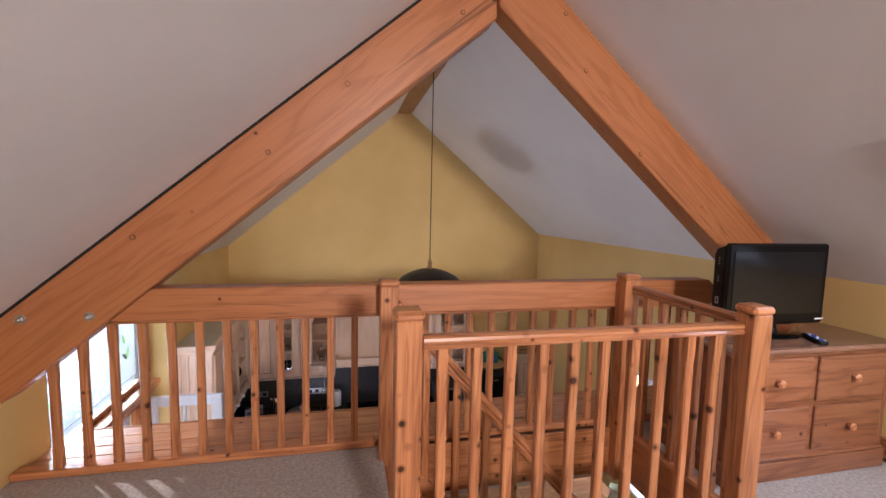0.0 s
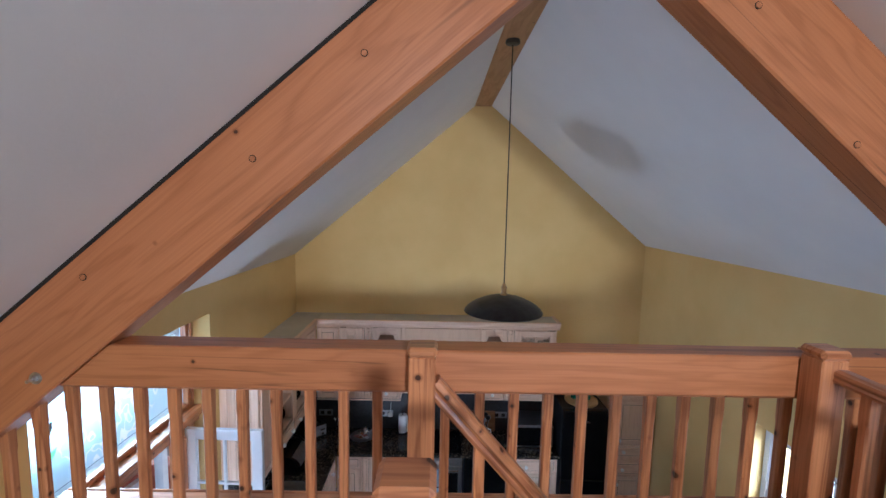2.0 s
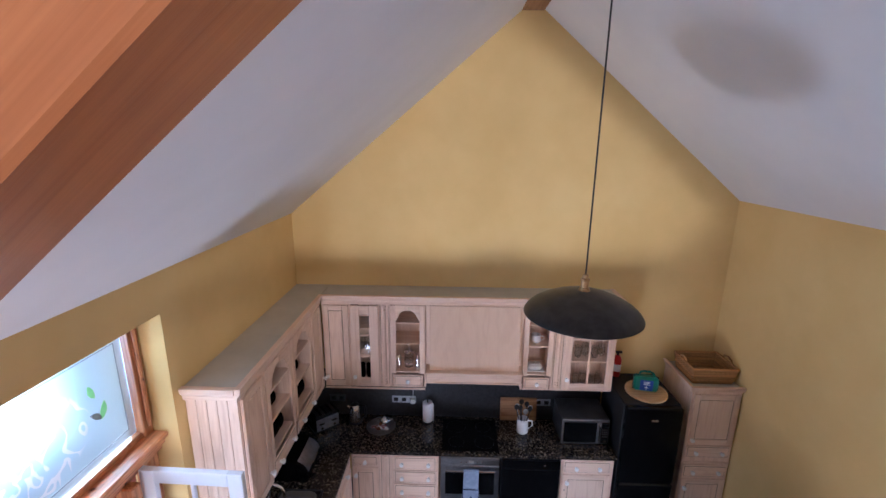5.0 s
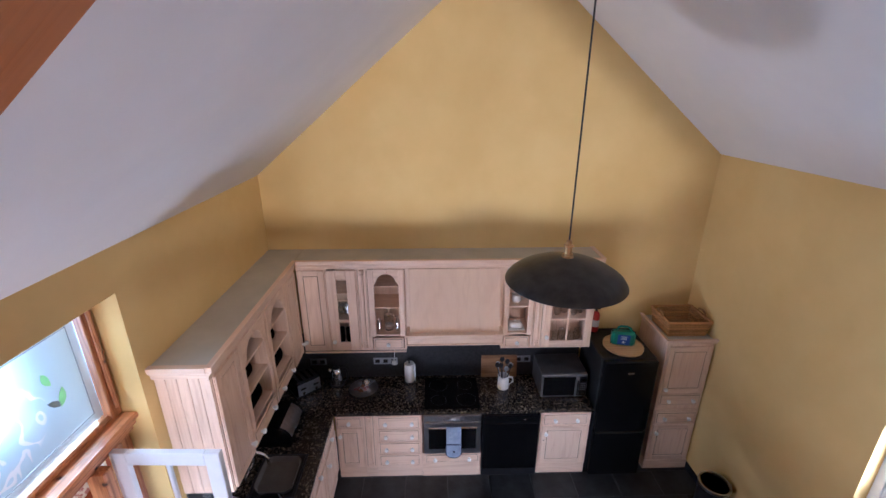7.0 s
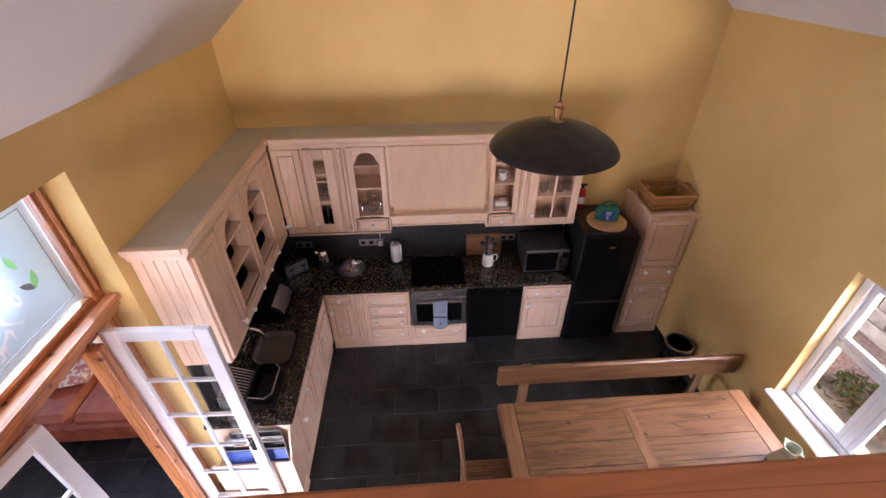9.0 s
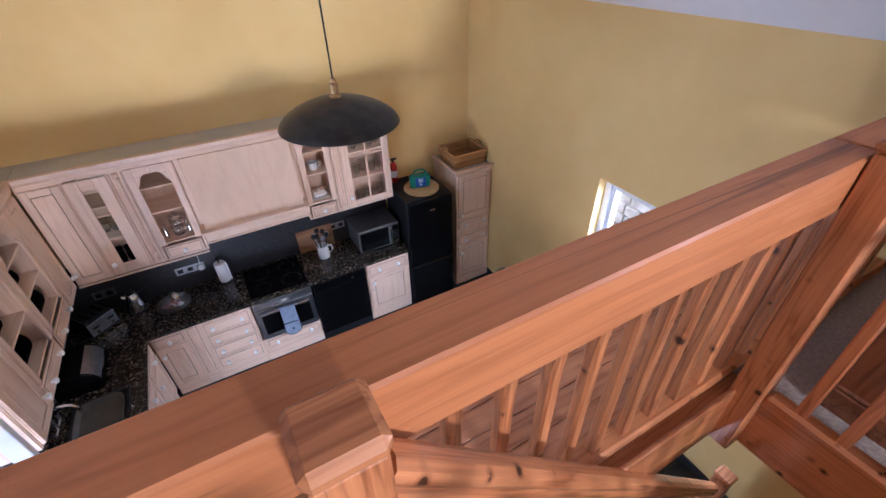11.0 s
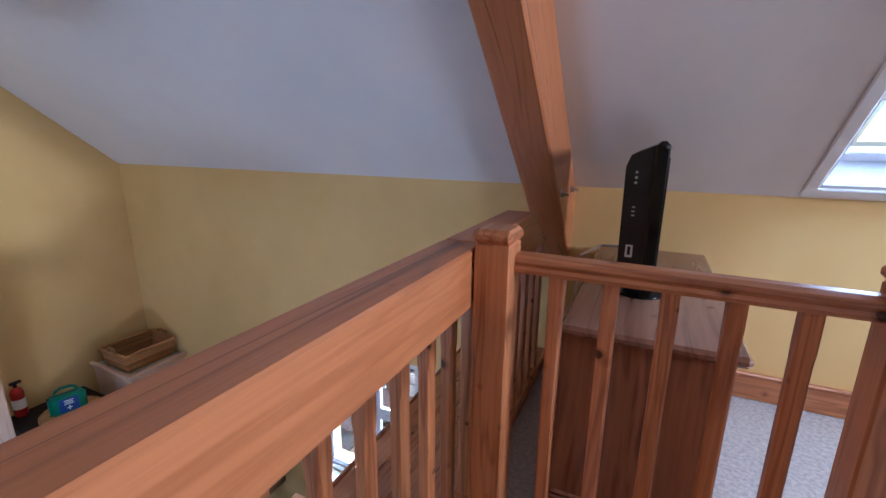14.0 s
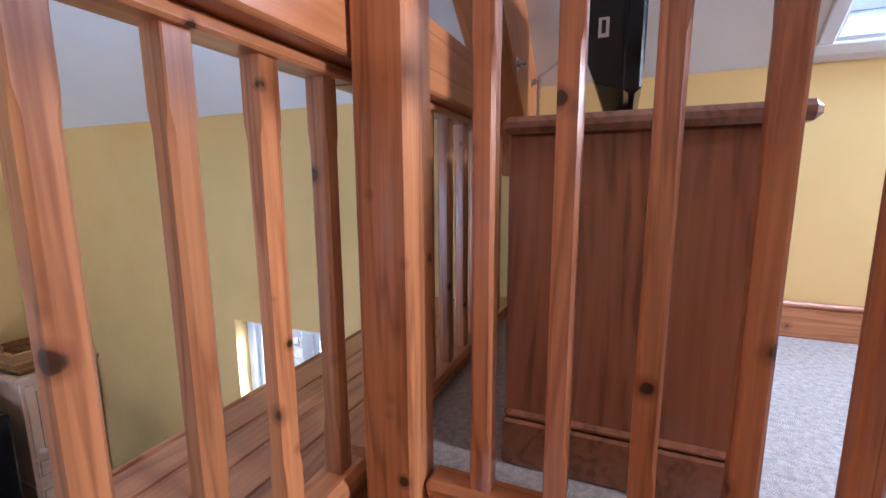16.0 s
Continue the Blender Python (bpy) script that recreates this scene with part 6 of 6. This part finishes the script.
part("lid", prism(B(), prof, 1, 5.20, 5.53), steel, bb, smooth=True)
part("handle", tube(B(), [(-1.27, 5.30, Z + 0.10), (-1.255, 5.30, Z + 0.10), (-1.255, 5.43, Z + 0.10), (-1.27, 5.43, Z + 0.10)], 0.006, 6), chrome, bb)
for x, n_ in ((-0.50, 3), (-1.25, 2), (1.05, 2)):
    so = thing("wall_socket", (x, YG - 0.016, WT + 0.19), "steel double wall socket on the splashback", "socket", "wall sockets on the splashback")
    part("plate", box(B(), x - 0.045 * n_, x + 0.045 * n_, YG - 0.024, YG - 0.0165, WT + 0.17, WT + 0.255, 0.003), steel, so)
    for k in range(n_):
        part("insert", box(B(), x - 0.045 * n_ + 0.09 * k + 0.02, x - 0.045 * n_ + 0.09 * k + 0.07, YG - 0.0265, YG - 0.0245, WT + 0.19, WT + 0.235, 0.002), black_plastic, so)
    if n_ == 3:
        part("plug", box(B(), x + 0.075, x + 0.125, YG - 0.06, YG - 0.027, WT + 0.175, WT + 0.235, 0.008), ceramic, so, "white plug")
        part("flex", tube(B(), [(x + 0.1, YG - 0.05, WT + 0.235), (x + 0.11, YG - 0.03, WT + 0.4), (x + 0.11, YG - 0.03, CB)], 0.0035, 6), ceramic, so)
# china, glasses, bowls and plates
def plate_stack(x, y, z, n, mat, label, r=0.1, axis=0):
    for k in range(n):
        t = thing("dinner_plate", (x, y + k * 0.035, z), label, "plate", "plates in the rack", local=True)
        bm = lathe(B(), 0, r, [(0.02, 0.0), (r * 0.65, 0.002), (r, 0.012), (r * 0.98, 0.016), (r * 0.6, 0.007)], 26, 1)
        part("dish", bm, mat, t, smooth=True)


for a0 in (4.56, 5.06):
    for z, n_, r in ((V0 + 0.161, 7, 0.115), (V0 + 0.421, 6, 0.085)):
        plate_stack(FX - 0.14, a0 + 0.12, z, n_, black_gloss, "dark glazed plate standing in the rack", r)


def cup(x, y, z, r, h, label, name="mug", mat=None, handle=True):
    t = thing(name, (x, y, z), label, name.split("_")[-1])
    part("body", lathe(B(), x, y, [(r * 0.7, z), (r, z + h * 0.25), (r * 0.9, z + h * 0.75), (r, z + h), (r * 0.93, z + h), (r * 0.8, z + h * 0.1)], 22), mat or ceramic, t, smooth=True)
    if handle:
        part("handle", tube(B(), [(x + r * 0.9, y, z + h * 0.8), (x + r * 1.6, y, z + h * 0.75), (x + r * 1.6, y, z + h * 0.4), (x + r * 0.9, y, z + h * 0.25)], 0.006, 7), mat or ceramic, t, smooth=True)


cup(0.89, 5.98, V0 + 0.4705, 0.05, 0.085, "white china milk jug on the shelf", "milk_jug")
bd = thing("butter_dish", (0.90, 5.98, V0 + 0.161), "white china butter dish with a lid", "butter dish")
part("plate", box(B(), 0.80, 0.99, 5.92, 6.04, V0 + 0.1605, V0 + 0.172, 0.005), ceramic, bd)
part("lid", box(B(), 0.825, 0.965, 5.935, 6.025, V0 + 0.1725, V0 + 0.235, 0.018), ceramic, bd)
part("knob", lathe(B(), 0.895, 5.98, [(0.008, V0 + 0.234), (0.013, V0 + 0.25), (0.006, V0 + 0.257)], 12), ceramic, bd, smooth=True)
tglass = glass("drinking_glass", (0.9, 0.94, 0.95), 0.0)
for k in range(5):
    for z in (CB + 0.0195, CB + 0.3405, CB + 0.6205):
        cup(1.24 + 0.085 * k, 6.02 - 0.05 * (k % 2), z, 0.034, 0.12, "clear drinking glass on a cabinet shelf", "glass", tglass, False)
for k in range(3):
    cup(-0.92 + 0.07 * k, 6.03, CB + 0.3605, 0.035, 0.13, "clear tall glass behind the narrow door", "glass", tglass, False)
    cup(-0.92 + 0.07 * k, 6.03, CB + 0.0195, 0.032, 0.16, "dark bottle-like tumbler behind the narrow door", "tumbler", black_gloss, False)
gr = thing("cafetiere", (-0.42, 6.0, V0 + 0.161), "glass and chrome cafetiere on the open shelf", "cafetiere")
zc = V0 + 0.1605
part("jar", lathe(B(), -0.42, 6.0, [(0.045, zc), (0.047, zc + 0.16), (0.044, zc + 0.16), (0.042, zc + 0.01)], 22), tglass, gr, smooth=True)
part("frame", lathe(B(), -0.42, 6.0, [(0.049, zc + 0.02), (0.0495, zc + 0.05), (0.048, zc + 0.05)], 22), chrome, gr, smooth=True)
part("lid", lathe(B(), -0.42, 6.0, [(0.05, zc + 0.161), (0.045, zc + 0.18), (0.006, zc + 0.185), (0.006, zc + 0.215), (0.014, zc + 0.225)], 22), chrome, gr, smooth=True)
part("handle", tube(B(), [(-0.37, 6.0, zc + 0.15), (-0.335, 6.0, zc + 0.14), (-0.335, 6.0, zc + 0.04), (-0.37, 6.0, zc + 0.03)], 0.008, 8), chrome, gr, smooth=True)
for x, nm in ((-0.515, "salt_mill"), (-0.33, "pepper_mill")):
    m_ = thing(nm, (x, 5.96, zc), "slim steel mill on the open shelf", "mill")
    part("body", lathe(B(), x, 5.96, [(0.018, zc), (0.014, zc + 0.06), (0.017, zc + 0.11), (0.012, zc + 0.135), (0.008, zc + 0.145)], 16), chrome, m_, smooth=True)
mr = thing("magazine_rack", (-1.3, 4.03, ZF), "limed oak magazine rack on the end of the worktop run", "magazine rack")
part("front_panel", box(B(), -1.60, -1.012, 3.952, 3.970, ZF + 0.12, WT - 0.29, 0.004), limed_x, mr)
part("side_panel", prism(B(), [(3.952, ZF + 0.12), (4.098, ZF + 0.12), (4.098, WT - 0.05), (4.06, WT - 0.10), (3.99, WT - 0.25), (3.952, WT - 0.28)], 0, -1.011, -0.995), limed_y, mr)
part("bottom", box(B(), -1.60, -1.012, 3.971, 4.098, WT - 0.42, WT - 0.405), limed_x, mr)
part("plinth", box(B(), -1.61, -0.985, 3.94, 4.098, ZF, ZF + 0.119, 0.006), limed_x, mr)
for k, (m_, lab, dy, top) in enumerate(((label_blue, "blue card folder in the rack", 0.0, 0.16), (black_plastic, "black covered magazine in the rack", 0.032, 0.12), (paper, "white paged brochure in the rack", 0.056, 0.10), (black_plastic, "dark covered magazine in the rack", 0.082, 0.06))):
    mg = thing("magazine", (-1.25, 3.985 + dy, WT - 0.404), lab, "magazine", "magazines in the rack")
    part("cover", prism(B(), [(3.974 + dy, WT - 0.404), (3.992 + dy, WT - 0.404), (4.002 + dy, WT - top), (3.985 + dy, WT - top)], 0, -1.50 + 0.02 * k, -1.03 - 0.012 * k), m_, mg)
    part("pages", prism(B(), [(3.978 + dy, WT - 0.403), (3.988 + dy, WT - 0.403), (3.998 + dy, WT - top + 0.002), (3.989 + dy, WT - top + 0.002)], 0, -1.49 + 0.02 * k, -1.028 - 0.012 * k), paper, mg)

# ---- garden room beyond the doors ----
GX1 = XL - 3.1
structure("wall_garden_room_far", box(B(), GX1 - 0.2, GX1, 1.0, 6.2, ZF, ZF + 0.75), white_paint, "white low wall of the garden room")
# Added wall, out of view; kept low so the sun reaches the sofa.
structure("wall_garden_room_side", box(B(), GX1, XL - T, 6.05, 6.25, ZF, ZF + 0.75), render_mat, "pale low side wall of the garden room")
for k in range(5):
    y = 1.05 + k * 1.0
    w_ = thing("window_garden_room", (GX1 - 0.1, y + 0.5, ZF + 0.75), "white framed garden room window", "window", kind="structure")
    for a in ((y, y + 0.05, 0.75, 2.1), (y + 0.95, y + 1.0, 0.75, 2.1), (y + 0.051, y + 0.949, 0.75, 0.80), (y + 0.051, y + 0.949, 2.05, 2.1)):
        part("frame", box(B(), GX1 - 0.13, GX1 - 0.07, a[0], a[1], ZF + a[2], ZF + a[3], 0.004), white_paint, w_)
sofa = thing("leather_sofa", (-3.4, 5.0, ZF), "red-brown leather sofa with pale cushions", "sofa")
part("base", box(B(), -4.30, -2.45, 4.55, 5.50, ZF + 0.06, ZF + 0.32, 0.04), leather, sofa)
for k in range(3):
    part("seat_cushion", box(B(), -4.22 + k * 0.57, -3.66 + k * 0.57, 4.53, 5.22, ZF + 0.321, ZF + 0.47, 0.05), leather, sofa)
part("backrest", box(B(), -4.30, -2.45, 5.225, 5.55, ZF + 0.06, ZF + 0.88, 0.08), leather, sofa)
for x in (-4.49, -2.449):
    part("arm", box(B(), x, x + 0.18, 4.56, 5.50, ZF + 0.06, ZF + 0.62, 0.06), leather, sofa)
for k, (x, a) in enumerate(((-3.30, 12), (-3.85, -14))):
    cu = thing("scatter_cushion", (x, 5.02, ZF + 0.47), "red and cream patterned scatter cushion on the sofa", "cushion", turn=a, local=True)
    part("pad", box(B(), -0.21, 0.21, -0.20, 0.20, 0.002, 0.13, 0.06), cushion_mat, cu)
cur = thing("curtain", (-2.2, 4.4, ZF + 0.05), "pale grey curtain gathered beside the garden room", "curtain")
bm = B()
prev = None
for k in range(29):
    u = k / 28
    y = 4.22 + 0.22 * u
    x = -2.12 - 0.2 * u + 0.035 * math.sin(u * 40) + 0.01 * math.sin(u * 17)
    row = [bm.verts.new((x + dx, y, z)) for dx in (0, 0.006) for z in (ZF + 0.04, ZF + 2.2)]
    if prev:
        for a, b in ((0, 1), (1, 3), (3, 2), (2, 0)):
            bm.faces.new([prev[a], prev[b], row[b], row[a]])
    prev = row
part("cloth", bm, curtain_mat, cur, smooth=True)

# ---- garden beyond the kitchen window ----
structure("ground", box(B(), -400, 400, -400, 400, ZF - 0.6, ZF - 0.21), gravel_mat, "reddish gravel garden ground")
gw = thing("garden_wall", (5.6, 3.5, ZF - 0.21), "rough grey stone garden wall", "wall")
rs = random.Random(11)
core = part("core", box(B(), 5.70, 6.1, -3.0, 9.0, ZF - 0.209, ZF + 1.0), stone_mat, gw)
for r in range(6):
    y = -1.0
    while y < 7.2:
        w_ = rs.uniform(0.22, 0.5)
        d = rs.uniform(0.0, 0.05)
        part("stone", box(B(), 5.62 - d, 5.75, y, y + w_ - 0.015, ZF - 0.2 + r * 0.2, ZF - 0.2 + r * 0.2 + 0.185, 0.02), stone_mat, gw)
        y += w_
slope_bank = single("gravel_bank", prism(B(), [(6.1, ZF + 0.95), (14.0, ZF + 2.6), (14.0, ZF - 0.2), (6.1, ZF - 0.2)], 1, -6.0, 13.0), gravel_mat, (6.1, 0, ZF - 0.2), "reddish gravel bank behind the garden wall", "bank", kind="structure")


def shrub(x, y, z, r, n, seed):
    q = random.Random(seed)
    t = thing("garden_shrub", (x, y, z), "small green shrub in the gravel bed", "shrub", "shrubs in the garden bed")
    bm = B()
    for k in range(7):
        a = q.uniform(0, 6.28)
        tube(bm, [(x, y, z - 0.05), (x + 0.4 * r * math.cos(a), y + 0.4 * r * math.sin(a), z + 0.5 * r), (x + 0.8 * r * math.cos(a), y + 0.8 * r * math.sin(a), z + q.uniform(0.6, 1.1) * r)], 0.008, 5)
    part("stems", bm, chest_z, t)
    bm = B()
    for k in range(n):
        d = Vector((q.gauss(0, 1), q.gauss(0, 1), abs(q.gauss(0, 1)))).normalized() * r * q.uniform(0.45, 1.0)
        c = Vector((x, y, z + 0.15 * r)) + d
        a, b = Vector((q.gauss(0, 1), q.gauss(0, 1), q.gauss(0, 1))).normalized(), Vector((q.gauss(0, 1), q.gauss(0, 1), q.gauss(0, 1))).normalized()
        s = q.uniform(0.03, 0.055)
        bm.faces.new([bm.verts.new(p) for p in (c - a * s, c + b * s * 0.5, c + a * s, c - b * s * 0.5)])
    tagged(part("foliage", bm, leaf_mat, t), kind="stuff")


for k, (x, y, r) in enumerate(((4.6, 4.6, 0.35), (4.9, 3.6, 0.4), (4.7, 2.6, 0.3), (7.2, 3.0, 0.5), (8.5, 1.6, 0.6), (7.6, 4.6, 0.45))):
    shrub(x, y, ZF - 0.2 if x < 5.6 else ZF + 0.95 + (x - 6.1) * 0.21, r, 260, 30 + k)
paving = thing("garden_path", (4.0, 3.4, ZF - 0.21), "grey stone flags along the house", "path", kind="structure")
rs = random.Random(5)
for i in range(3):
    for j in range(12):
        part("flagstone", box(B(), 3.2 + i * 0.42, 3.2 + i * 0.42 + 0.405, 0.2 + j * 0.52, 0.2 + j * 0.52 + 0.505, ZF - 0.209, ZF - 0.15 - rs.uniform(0, 0.012), 0.008), stone_mat, paving)

# ---- slate floor tiles ----
floor_ob = bpy.data.objects["floor"]
rs = random.Random(2)
tile_me = mesh_of("slate_tile", box(B(), 0.003, 0.447, 0.003, 0.297, -0.008, 0.0, 0.003), slate, Vector((0, 0, 0)))


def lay_tile(x, y):
    ob = new("slate_tile", tile_me)
    ob.parent = floor_ob
    ob.location = (x, y, ZF + rs.uniform(-0.0012, 0.0006))
    ob.rotation_euler = (rs.uniform(-0.002, 0.002), rs.uniform(-0.002, 0.002), 0)


j = 0
y = 2.3
while y < 6.15:
    x = -1.62 - 0.225 * (j % 2)
    while x < 2.75:
        if x > -1.9:
            lay_tile(x, y)
        x += 0.45
    x = -2.07 - 0.225 * (j % 2)
    while x > -3.9 and y > 3.2 and y < 5.9:
        lay_tile(x, y)
        x -= 0.45
    y += 0.30
    j += 1
